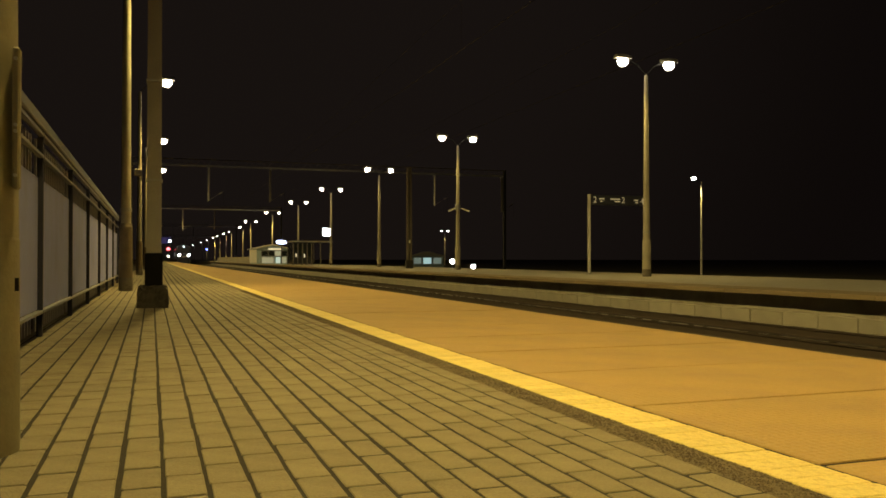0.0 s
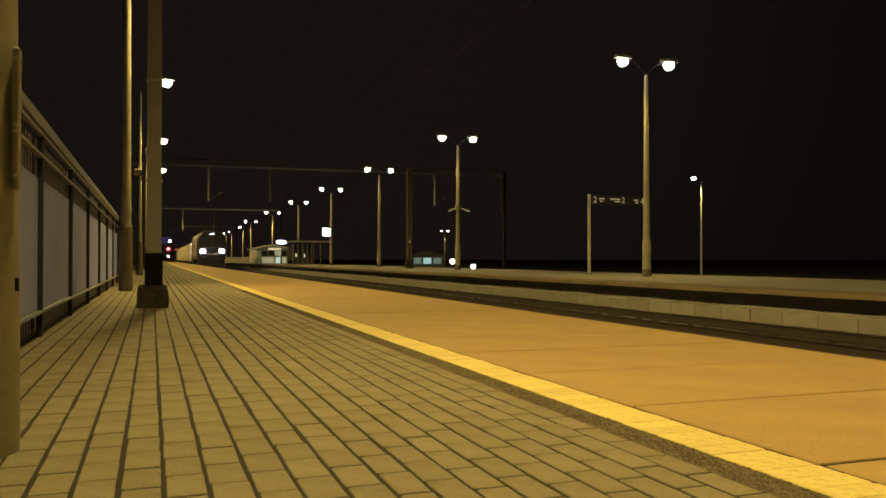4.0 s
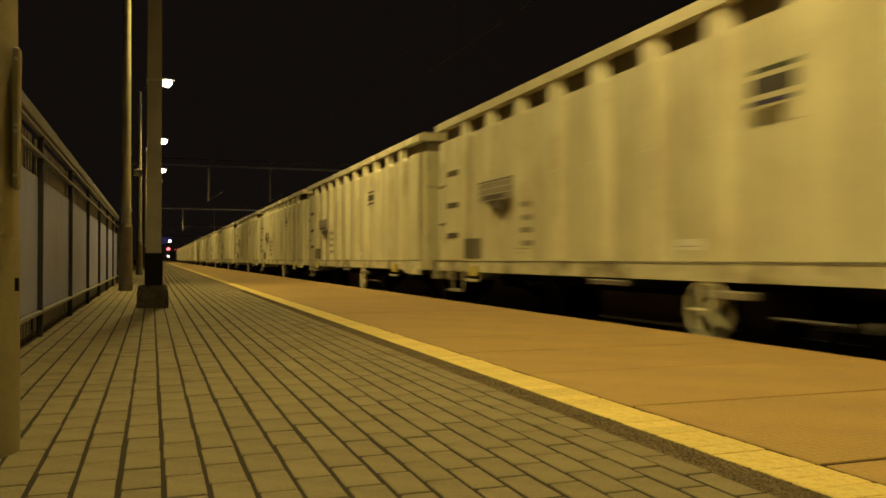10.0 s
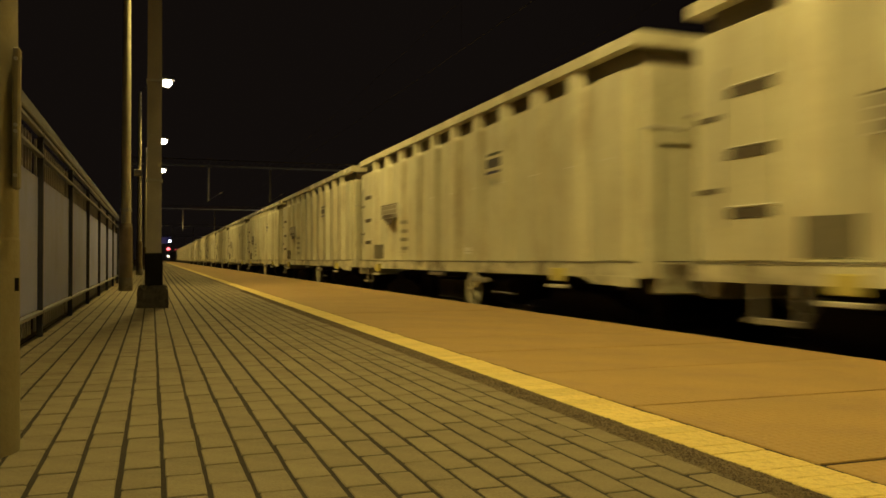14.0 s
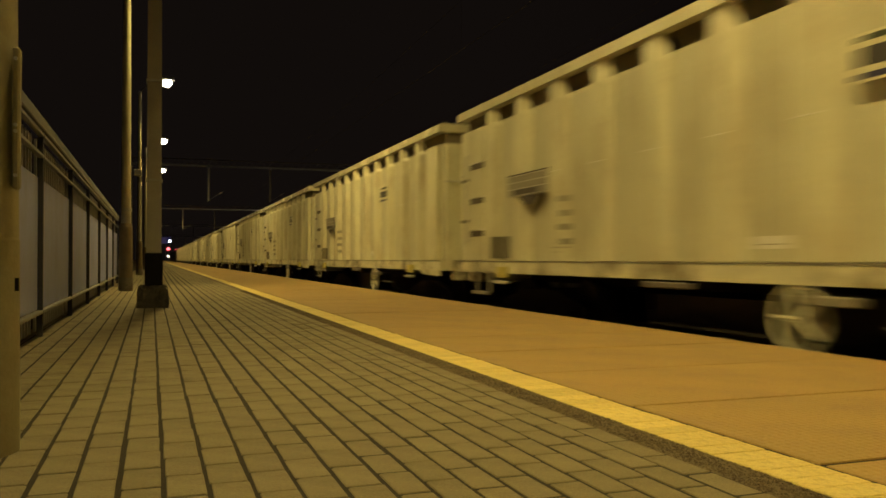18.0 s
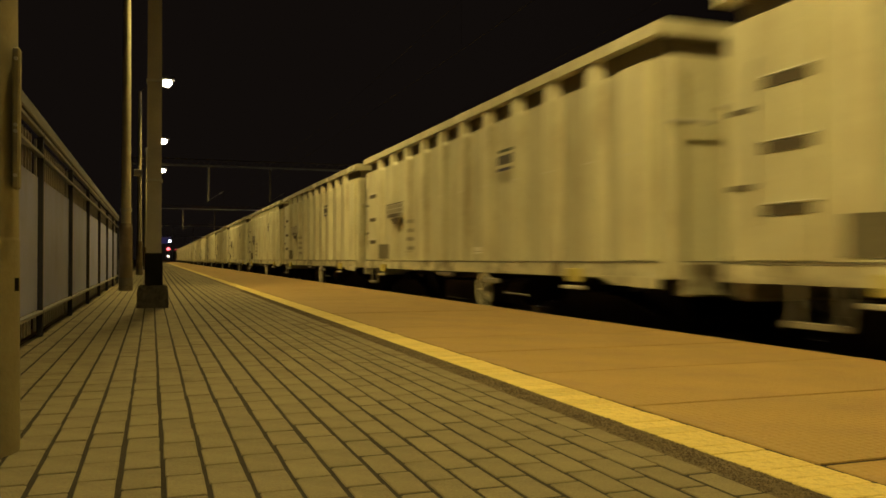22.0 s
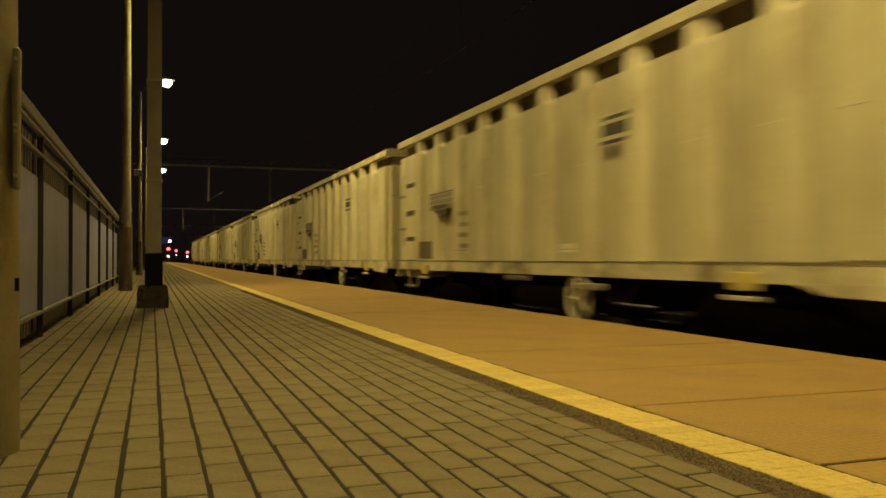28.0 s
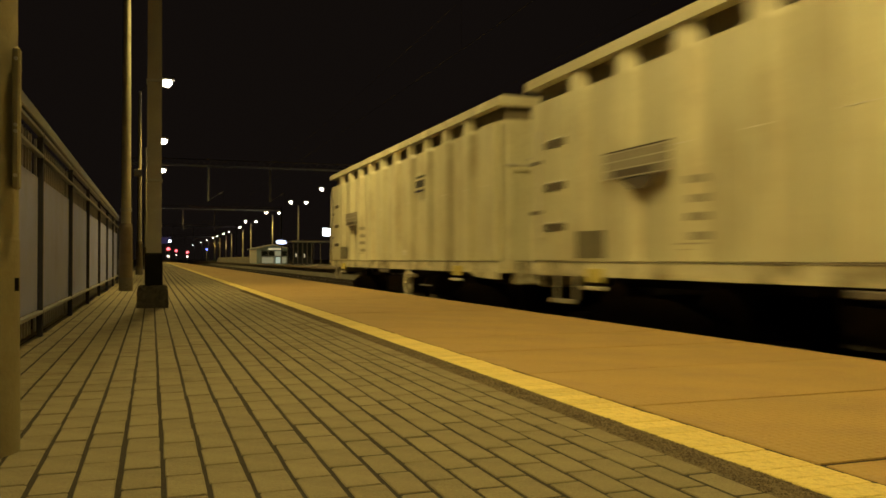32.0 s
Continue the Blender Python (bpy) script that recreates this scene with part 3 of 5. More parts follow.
        for i, z in enumerate((1.86, 1.69, 1.53, 1.36)):
            draped(text, 3.34 + 0.02 * (i % 2), 3.66 - 0.03 * (i % 3), z, z + 0.07)
        part("lettering", text, "letter_ink", t, "rows of small unreadable lettering")
        lx = s * (HALF - 0.001)
        lo = part("logo", Mesh().box(lx - 0.004, lx + 0.004, dy(8.24), dy(7.75), 2.465, 2.59), "grey_ink", t, "operator's logo in grey, green and blue")
        part("logo_stripe", Mesh().box(lx - 0.004, lx + 0.004, dy(8.26), dy(7.77), 2.63, 2.67), "logo_green", lo, "dark green stripe")
        part("logo_stripe", Mesh().box(lx - 0.004, lx + 0.004, dy(8.22), dy(7.73), 2.38, 2.42), "logo_blue", lo, "dark blue stripe")
        part("logo_plate", Mesh().box(lx - 0.002, lx + 0.002, dy(8.28), dy(7.71), 2.36, 2.69), "wagon_rib", lo, "pale plate under the logo")
        dp = part("data_plate", draped(Mesh(), 6.60, 7.02, 1.27, 1.37, 0.006), "white", t, "pale data plate")
        part("plate_lettering", draped(Mesh(), 6.66, 6.95, 1.30, 1.31, 0.009), "faint_ink", dp, "thin unreadable lettering")
        part("chalk_mark", draped(draped(Mesh(), 3.2, 3.5, 1.32, 1.335), 3.25, 3.42, 1.27, 1.28), "faint_ink", t, "faint chalk mark")
        part("valve_cover", draped(Mesh(), 1.32, 1.77, 1.20, 1.50, 0.012), "valve_grey", t, "dark square cover")
        part("small_lettering", draped(draped(draped(Mesh(), 9.55, 10.15, 1.60, 1.635), 9.6, 10.1, 1.535, 1.56), 9.57, 10.15, 1.47, 1.50), "faint_ink", t, "rows of small unreadable lettering")
        # hand wheel and brake gear
        hx = s * (HALF - 0.03)
        wheel = Mesh().ring((hx, dy(7.17), 0.75), (1, 0, 0), 0.245, 0.024, 24, 6).cyl((hx - 0.03, dy(7.17), 0.75), (hx + 0.03, dy(7.17), 0.75), 0.045, n=10)
        for k in range(5):
            a = 2 * math.pi * k / 5
            wheel.cyl((hx, dy(7.17), 0.75), (hx, dy(7.17) + 0.24 * math.cos(a), 0.75 + 0.24 * math.sin(a)), 0.020, n=6)
        w = part("hand_wheel", wheel, "wagon_rib", t, "pale spoked brake hand wheel", smooth=True)
        part("brake_box", Mesh().box(hx - 0.1, hx + 0.01, dy(7.75), dy(7.32), 0.86, 0.93, 0.01), "mesh_grey", t)
        part("brake_rod", Mesh().cyl((hx - 0.05, dy(8.78), 0.735), (hx - 0.05, dy(8.07), 0.74), 0.018, n=6), "grey_ink", t)
        part("corner_apron", Mesh().prism_x([(dy(10.6), 1.0), (dy(10.9), 0.93), (-e, 0.915), (-e, 1.02), (dy(10.6), 1.02)], s * HALF - 0.05, s * HALF + 0.004), "sill", t)
        part("changeover_lever", Mesh().box(hx - 0.05, hx, dy(5.9), dy(5.2), 0.92, 0.98, 0.01), "loco_grey", t)
    part("underframe", Mesh().box(-0.35, 0.35, -e + 0.1, e - 0.1, 0.85, 1.15).box(-1.25, 1.25, -0.9, 0.9, 0.55, 0.85), "under", t)
    part("brake_cylinder", Mesh().cyl((-0.9, -1.8, 0.72), (-0.9, -1.2, 0.72), 0.2, n=12), "under", t, smooth=True)
    for by in (dy(1.95), dy(W_LEN - 1.95)):
        bo = part("bogie", Mesh().box(-1.05, 1.05, by - 0.2, by + 0.2, 0.48, 0.80, 0.02), "under", t)
        for s in (-1, 1):
            part("side_frame", Mesh().prism_x([(by - 1.25, 0.42), (by - 0.9, 0.36), (by - 0.35, 0.30), (by + 0.35, 0.30), (by + 0.9, 0.36), (by + 1.25, 0.42), (by + 1.25, 0.60), (by + 0.5, 0.78), (by - 0.5, 0.78), (by - 1.25, 0.60)], s * 1.0 - 0.05, s * 1.0 + 0.05), "under", bo)
        for wy in (by - 0.9, by + 0.9):
            part("axle", Mesh().cyl((-1.10, wy, 0.46), (1.10, wy, 0.46), 0.085, n=10), "under", bo, smooth=True)
            for s in (-1, 1):
                rim_ = [[(s * x, wy + r * math.cos(2 * math.pi * i / 24), 0.46 + r * math.sin(2 * math.pi * i / 24)) for i in range(24)] for x, r in ((0.69, 0.49), (0.72, 0.485), (0.73, 0.462), (0.825, 0.455))]
                part("wheel", Mesh().loft(rim_), "under", bo, smooth=True)
    return t


wagon = goods_wagon()
WAGONS = [wagon] + [copy_thing(wagon, pose(0, 0, 0)) for i in range(44)]


# ---- locomotive: origin under its headlights, on the rails; it runs towards -y ----
def locomotive():
    t = thing("electric_locomotive", "white and dark blue electric locomotive with bright headlights", "locomotive")
    # outline across: (x, z) for the long body
    def ring(y, w, z0, zs, zt, tw):
        half = [(w, z0), (w, zs), (w - 0.05, zs + 0.36 * (zt - zs)), ((w + tw) / 2 - 0.02, zs + 0.68 * (zt - zs)), (tw, zs + 0.88 * (zt - zs)), (tw * 0.55, zt)]
        return [(x, y, z) for x, z in half] + [(-x, y, z) for x, z in reversed(half)]
    part("body", Mesh().loft([ring(y, 1.48, 1.60, 3.62, 4.34, 1.05) for y in (4.6, 16.2)]), "loco_white", t, "white side panels with light dust", smooth=False)
    part("skirt", Mesh().box(-1.49, 1.49, 4.6, 19.3, 1.18, 1.62, 0.02), "loco_grey", t, "dirty grey lower skirt")
    part("skirt", Mesh().box(-1.488, 1.488, 2.6, 4.6, 1.18, 1.62, 0.02), "loco_blue", t, "dark skirt under the cab")
    part("cab", Mesh().loft([ring(-0.02, 1.25, 1.60, 2.45, 2.62, 1.10), ring(0.10, 1.40, 1.45, 2.55, 2.80, 1.12), ring(0.36, 1.46, 1.30, 2.95, 3.40, 1.10), ring(0.62, 1.48, 1.25, 3.38, 4.02, 1.02), ring(0.85, 1.48, 1.25, 3.52, 4.25, 1.02), ring(1.2, 1.48, 1.25, 3.60, 4.38, 1.02), ring(1.8, 1.48, 1.25, 3.62, 4.40, 1.05), ring(4.6, 1.48, 1.60, 3.62, 4.34, 1.05)]), "loco_blue", t, "dark blue front cab")
    part("cab", Mesh().loft([ring(16.2, 1.48, 1.60, 3.62, 4.34, 1.05), ring(18.0, 1.48, 1.45, 3.61, 4.32, 1.05), ring(19.0, 1.48, 1.25, 3.55, 4.25, 1.05), ring(19.6, 1.44, 1.25, 3.1, 3.6, 1.0), ring(20.0, 1.36, 1.40, 2.6, 2.8, 1.0)]), "loco_grey", t, "grey rear cab")
    part("apron", Mesh().loft([ring(-0.22, 1.20, 0.35, 1.2, 1.45, 1.1), ring(0.3, 1.42, 0.30, 1.3, 1.62, 1.2), ring(2.6, 1.47, 0.75, 1.3, 1.62, 1.2)]), "loco_blue", t, "dark front apron")
    part("apron", Mesh().loft([ring(18.4, 1.47, 0.75, 1.3, 1.62, 1.2), ring(20.1, 1.3, 0.40, 1.3, 1.50, 1.1)]), "loco_grey", t, "grey rear apron")
    part("roof", Mesh().loft([ring(y, 0.72, 4.2, 4.34, 4.42, 0.6) for y in (2.2, 18.2)]), "loco_roof", t, "grey roof")
    for s in (-1, 1):
        part("gutter", Mesh().cyl((s * 1.46, 1.3, 3.67), (s * 1.46, 18.4, 3.67), 0.03, n=8), "silver", t, "bright roof gutter")
        part("waist_line", Mesh().cyl((s * 1.485, 2.8, 1.62), (s * 1.485, 19.0, 1.62), 0.014, n=6), "loco_grey", t)
        # headlights
        hl = part("headlight", Mesh().box(s * 1.03 - 0.30, s * 1.03 + 0.28, -0.16, 0.12, 1.90, 2.31, 0.06), "black", t, "headlight housing")
        part("headlight_lens", Mesh().box(s * 1.03 - 0.25, s * 1.03 + 0.23, -0.19, -0.14, 1.93, 2.28, 0.04), "head", hl, "glaring white headlight")
        rl = part("tail_light", Mesh().box(s * 1.0 - 0.12, s * 1.0 + 0.12, 19.98, 20.08, 1.95, 2.10, 0.02), "black", t)
        # white slashes on the cab's corner and handrails
        for k in range(3):
            part("corner_stripe", Mesh().box(s * 1.478 - 0.012, s * 1.478 + 0.012, 0.66 + 0.20 * k, 0.68 + 0.20 * k, 1.72, 2.68), "loco_grey", t, "grey stripe on the cab corner")
        part("front_stripe", Mesh().loft([[(s * x, y, z) for x, y in ((0.62, -0.085), (0.73, -0.095), (0.73, 0.03), (0.62, 0.03))] for z in (1.78, 2.56)]), "loco_roof", t, "grey strip beside the headlight")
        part("corner_panel", Mesh().loft([[(s * x, y, z) for x, y in ((1.34, 0.02), (1.435, 0.14), (1.42, 0.18), (1.32, 0.06))] for z in (1.84, 2.40)]), "loco_roof", t, "grey corner panel outside the headlight")
        part("wing", Mesh().loft([[(s * 1.462, y, z) for y, z in ((0.34, 1.76), (0.62, 1.42), (1.25, 1.06), (2.30, 0.92), (2.62, 1.02), (2.62, 1.20), (1.40, 1.30), (0.80, 1.62), (0.44, 1.84))],
                                  [(s * 1.494, y, z) for y, z in ((0.34, 1.76), (0.62, 1.42), (1.25, 1.06), (2.30, 0.92), (2.62, 1.02), (2.62, 1.20), (1.40, 1.30), (0.80, 1.62), (0.44, 1.84))]]), "loco_grey", t, "grey sweeping line from the skirt to the headlight")
        part("fog_light", Mesh().box(s * 0.40 - 0.14, s * 0.40 + 0.14, -0.10, -0.04, 1.845, 1.885, 0.008), "silver", t, "small bright strip under the nose")
        shoulder = lambda y, w, zs, zt, tw, d: [(s * (w + d), y, zs - 0.04), (s * (w - 0.05 + d), y, zs + 0.36 * (zt - zs)), (s * ((w + tw) / 2 - 0.02 + d), y, zs + 0.68 * (zt - zs) + d), (s * (tw + d), y, zs + 0.88 * (zt - zs) + d)]
        cove = [shoulder(y, 1.48, zs, zt, tw, 0.012) + shoulder(y, 1.48, zs, zt, tw, -0.03)[::-1] for y, zs, zt, tw in ((1.65, 3.615, 4.395, 1.045), (1.8, 3.62, 4.40, 1.05), (4.6, 3.62, 4.34, 1.05))]
        part("roof_shoulder", Mesh().loft(cove), "loco_white", t, "white roof shoulder over the cab")
        cw = part("cab_window", Mesh().box(s * 1.485 - 0.012, s * 1.485 + 0.012, 1.75, 2.45, 2.62, 3.35, 0.01), "glass", t, "dark cab side window")
        cd = part("cab_door", Mesh().box(s * 1.487 - 0.012, s * 1.487 + 0.012, 2.65, 3.30, 1.35, 3.38, 0.01), "loco_blue", t)
        part("door_handrail", Mesh().cyl((s * 1.53, 3.42, 1.4), (s * 1.53, 3.42, 2.7), 0.02, n=6), "loco_grey", cd)
        part("door_step", Mesh().box(s * 1.50 - 0.05, s * 1.50 + 0.05, 2.7, 3.25, 1.08, 1.12), "under", cd)
        # side grilles and windows
        part("side_panel", Mesh().box(s * 1.485 - 0.012, s * 1.485 + 0.012, 7.15, 7.75, 2.08, 2.72, 0.01), "panel", t, "plain grey side panel")
        part("side_panel", Mesh().box(s * 1.484 - 0.010, s * 1.484 + 0.010, 12.80, 13.55, 2.30, 3.22, 0.01), "panel", t, "grey panel beside the engine-room window")
        for z, r, m in ((3.17, 0.05, "clock_face"), (1.94, 0.06, "clock_face"), (2.45, 0.025, "clock_face"), (2.77, 0.03, "clock_face"), (2.24, 0.018, "clock_face")):
            part("marker_lamp", Mesh().cyl((s * 1.44, 19.52, z), (s * 1.51, 19.48, z), r, n=10), m, t, "small white marker on the rear corner")
        for y0, y1, z0, z1 in ((4.72, 6.15, 1.70, 2.10), (4.72, 6.15, 2.17, 2.92)):
            g = part("side_grille", Mesh().box(s * 1.485 - 0.012, s * 1.485 + 0.012, y0, y1, z0, z1, 0.01), "panel", t, "pale louvred ventilation grille")
            for k in range(int((z1 - z0) / 0.06)):
                part("slat", Mesh().box(s * 1.50 - 0.012, s * 1.50 + 0.012, y0 + 0.04, y1 - 0.04, z0 + 0.03 + 0.06 * k, z0 + 0.07 + 0.06 * k), "loco_white", g)
        for z0, z1 in ((2.04, 2.62), (2.88, 3.42)):
            sw = part("side_window", Mesh().box(s * 1.485 - 0.012, s * 1.485 + 0.012, 3.55, 4.40, z0, z1, 0.02), "glass", t, "dark window with a bright sill")
            part("window_sill", Mesh().box(s * 1.495 - 0.015, s * 1.495 + 0.015, 3.45, 4.50, z0 - 0.06, z0 - 0.02), "silver", sw)
        part("side_window", Mesh().box(s * 1.485 - 0.012, s * 1.485 + 0.012, 12.25, 12.75, 2.45, 3.15, 0.02), "glass", t, "dark engine-room window")
        part("side_door", Mesh().box(s * 1.483 - 0.01, s * 1.483 + 0.01, 13.0, 13.7, 1.75, 3.25, 0.01), "loco_white", t)
        side = lambda y0, y1, z0, z1: Mesh().box(s * 1.484 - 0.006, s * 1.484 + 0.006, y0, y1, z0, z1)
        lt = part("red_lettering", side(7.95, 12.10, 2.16, 3.02), "faded_red", t, "large faded red shapes of the operator's name")
        for k in range(6):
            y = 7.95 + 0.70 * k
            part("red_block", side(y, y + 0.42, 3.024, 3.30 - 0.05 * (k % 3)), "faded_red", lt)
        for y, w, z0, z1 in ((11.75, 0.28, 2.20, 2.50), (9.05, 0.22, 2.42, 2.80), (10.35, 0.20, 2.90, 3.01), (8.30, 0.30, 2.80, 3.00)):
            side_mark = Mesh().box(s * 1.486 - 0.006, s * 1.486 + 0.006, y, y + w, z0, z1)
            part("red_mark", side_mark, "red", lt, "deeper red stroke")
        part("side_lettering", Mesh().box(s * 1.484 - 0.006, s * 1.484 + 0.006, 9.0, 10.6, 1.76, 1.82), "loco_grey", t, "small unreadable side lettering")
        for y0, y1, z0, z1 in ((7.5, 7.8, 1.41, 1.47), (5.6, 6.1, 1.36, 1.40)):
            part("plate", Mesh().box(s * 1.495 - 0.006, s * 1.495 + 0.006, y0, y1, z0, z1), "panel", t)
        # three silver studs stand in for glints low on the side
        for y in (5.02, 5.20, 5.38):
            part("side_glint", Mesh().cyl((s * 1.48, y, 1.735), (s * 1.51, y, 1.735), 0.022, n=8), "silver", t, "small silver stud put in as a glint")
        part("side_handrail", Mesh().cyl((s * 1.53, 11.9, 1.76), (s * 1.53, 13.3, 1.78), 0.016, n=6), "silver", t, "bright handrail")
        for y in (19.55, 19.62):
            part("rear_handrail", Mesh().cyl((s * 1.5, y, 1.7), (s * 1.47, y, 2.9), 0.015, n=6), "silver", t)
    part("windscreen", Mesh().loft([[(-1.08, 0.16, 2.70), (1.08, 0.16, 2.70), (0.98, 0.58, 3.62), (-0.98, 0.58, 3.62)], [(-1.08, 0.34, 2.70), (1.08, 0.34, 2.70), (0.98, 0.80, 3.62), (-0.98, 0.80, 3.62)]]), "glass", t, "dark one-piece windscreen")
    part("windscreen_frame", Mesh().tube([(-1.14, 0.18, 2.66), (1.14, 0.18, 2.66), (1.03, 0.61, 3.66), (-1.03, 0.61, 3.66), (-1.14, 0.18, 2.66)], 0.035, 6), "loco_grey", t)
    for s in (-1, 1):
        part("wiper", Mesh().tube([(s * 0.15, 0.16, 2.68), (s * 0.75, 0.26, 2.95)], 0.012, 6), "silver", t)
        part("mirror", Mesh().box(s * 1.52, s * 1.62, 1.45, 1.55, 2.75, 3.10, 0.01), "black", t)
    part("nose_panel", Mesh().box(-0.60, 0.60, -0.05, 0.03, 1.85, 2.52, 0.03), "loco_blue", t, "dark nose panel")
    part("nose_badge", Mesh().box(-0.24, 0.24, -0.065, -0.045, 2.44, 2.48), "silver", t)
    bib = [(-0.78, 1.83), (-0.66, 1.66), (-0.40, 1.61), (0.40, 1.61), (0.66, 1.66), (0.78, 1.83)]
    part("bib", Mesh().loft([[(x, y + 0.10 * abs(x), z) for x, z in bib] for y in (-0.20, 0.0)]), "loco_white", t, "cream bib between the headlights")
    tl = part("top_light", Mesh().box(-0.32, 0.32, 0.66, 1.10, 3.82, 4.12, 0.06), "loco_grey", t)
    oval = [(0.23 * math.cos(2 * math.pi * i / 16), 0.095 * math.sin(2 * math.pi * i / 16)) for i in range(16)]
    part("top_lens", Mesh().loft([[(x, y, 3.97 + z) for x, z in oval] for y in (0.61, 0.67)]), "top_light", tl, "lit oval upper headlight")
    for s in (-1, 1):
        for y, q in ((-0.30, -1), (20.1, 1)):
            b = part("buffer", Mesh().cyl((s * 0.875, y, 1.03), (s * 0.875, y + q * 0.28, 1.03), 0.12, n=12), "black", t)
            part("buffer_plate", Mesh().box(s * 0.875 - 0.24, s * 0.875 + 0.24, min(y + q * 0.28, y + q * 0.34), max(y + q * 0.28, y + q * 0.34), 0.90, 1.16, 0.05), "black", b)
    part("plough", Mesh().loft([[(-1.2, -0.30, 0.16), (1.2, -0.30, 0.16), (1.2, 0.1, 0.16), (-1.2, 0.1, 0.16)], [(-1.2, -0.12, 0.55), (1.2, -0.12, 0.55), (1.2, 0.1, 0.55), (-1.2, 0.1, 0.55)]]), "black", t)
    # bogies and boxes below
    for by in (4.6, 15.2):
        bo = part("bogie", Mesh().box(-1.1, 1.1, by - 2.4, by + 2.4, 0.62, 0.90, 0.03), "under", t)
        for wy in (by - 1.95, by, by + 1.95):
            ws = Mesh().cyl((-0.95, wy, 0.6), (0.95, wy, 0.6), 0.1, n=10)
            for s in (-1, 1):
                ws.cyl((s * 0.69, wy, 0.6), (s * 0.825, wy, 0.6), 0.61, 0.60, 28)
            part("wheelset", ws, "under", bo, smooth=True)
            for s in (-1, 1):
                # only these two axles get a paler cover, coloured as lit discs
                if wy in (by - 1.95, by + 1.95) and 5 < wy < 15:
                    part("axle_cover", Mesh().cyl((s * 1.26, wy, 0.66), (s * 1.31, wy, 0.66), 0.16, 0.145, 18), "valve_grey", bo, "round axle cover, paler as if lit")
                part("axle_box", Mesh().box(s * 1.15 - 0.12, s * 1.15 + 0.12, wy - 0.22, wy + 0.22, 0.45, 0.90, 0.03), "under", bo)
                part("spring", Mesh().cyl((s * 1.2, wy + 0.38, 0.55), (s * 1.2, wy + 0.38, 1.05), 0.11, n=10), "under", bo)
    part("battery_box", Mesh().box(-1.10, 1.10, 8.3, 9.3, 0.50, 1.15, 0.03), "under", t)
    # paler disc added where a round shape catches the light
    for s in (-1, 1):
        part("tank_end", Mesh().cyl((s * 1.05, 9.45, 0.68), (s * 1.24, 9.45, 0.68), 0.17, 0.155, 18), "valve_grey", t, "round disc added for a lit round shape")
    part("transformer", Mesh().box(-1.08, 1.08, 9.6, 12.0, 0.40, 1.15, 0.03), "under", t)
    # pantographs and roof gear
    for py, up in ((4.8, False), (15.8, True)):
        z1 = 5.47 if up else 4.60
        pa = part("pantograph", Mesh().box(-0.6, 0.6, py - 0.55, py + 0.55, 4.50, 4.55), "loco_roof", t, "raised pantograph" if up else "folded pantograph")
        part("lower_arm", Mesh().tube([(0, py - 0.5, 4.55), (0, py + 0.85, (4.55 + z1) / 2 - 0.03)], 0.035, 8), "black", pa)
        part("upper_arm", Mesh().tube([(-0.05, py + 0.85, (4.55 + z1) / 2 - 0.03), (-0.45, py - 0.35, z1)], 0.018, 6).tube([(0.05, py + 0.85, (4.55 + z1) / 2 - 0.03), (0.45, py - 0.35, z1)], 0.018, 6), "black", pa)
        part("contact_strip", Mesh().tube([(-0.95, py - 0.35, z1 - 0.18), (-0.65, py - 0.35, z1 + 0.03), (0.65, py - 0.35, z1 + 0.03), (0.95, py - 0.35, z1 - 0.18)], 0.025, 6), "mast" if up else "black", pa)
        for x in (-0.5, 0.5):
            for y in (py - 0.5, py + 0.5):
                part("insulator", Mesh().cyl((x, y, 4.36), (x, y, 4.52), 0.06, n=8), "rust", pa)
    for y0, y1 in ((6.2, 8.4), (8.9, 11.0), (11.6, 13.8)):
        part("roof_box", Mesh().box(-0.75, 0.75, y0, y1, 4.36, 4.50, 0.03), "loco_roof", t)
    return t


loco = locomotive()


# ---- near side: fence, column, concrete pole ----
def fence():
    t = thing("fence", "blue steel picket fence with grey-blue sheets behind it", "fence", (-0.845, 0, 0), turn=0.26)
    posts = [-0.45 + 2.60 * i for i in range(10)]
    pm = Mesh().box(-0.028, 0.018, -0.018, 0.018, 0, 1.65, 0.004).data("post", M["fence_blue"])
    cap = Mesh().box(-0.034, 0.030, -0.022, 0.022, 1.737, 1.747, 0.003).data("post_cap", M["fence_blue"])
    picket = Mesh().loft([[(x, y * k, z) for x, y in ((-0.009, -0.020), (0.009, -0.020), (0.009, 0.020), (-0.009, 0.020))] for z, k in ((0.03, 1.0), (1.58, 1.0), (1.605, 0.35))]).data("picket", M["picket"])
    sheet = Mesh().box(-0.012, 0.012, 0.04, 2.56, 0.215, 1.275, 0.003).data("sheet", M["fence_sheet"])
    rail = Mesh().box(-0.022, 0.022, 0.028, 2.572, -0.013, 0.013, 0.003).data("rail", M["fence_rail"])
    for i, y in enumerate(posts):
        p = part("post", pm, "fence_blue", t, at=pose(0, y, 0))
        part("post_cap", cap, "fence_blue", p)
        if i < len(posts) - 1:
            part("sheet", sheet, "fence_sheet", t, at=pose(-0.030, y, 0))
            for z in (0.20, 1.44, 1.612):
                part("rail", rail, "fence_rail", t, at=pose(0.004, y, z))
            for k in range(1, 17):
                part("picket", picket, "picket", t, at=pose(-0.062, y + 0.153 * k, 0))
    part("top_rail", Mesh().box(-0.035, 0.035, posts[0], posts[-1] + 0.03, 1.645, 1.737, 0.008), "fence_rail", t, "grey steel top rail")
    return t


fence()


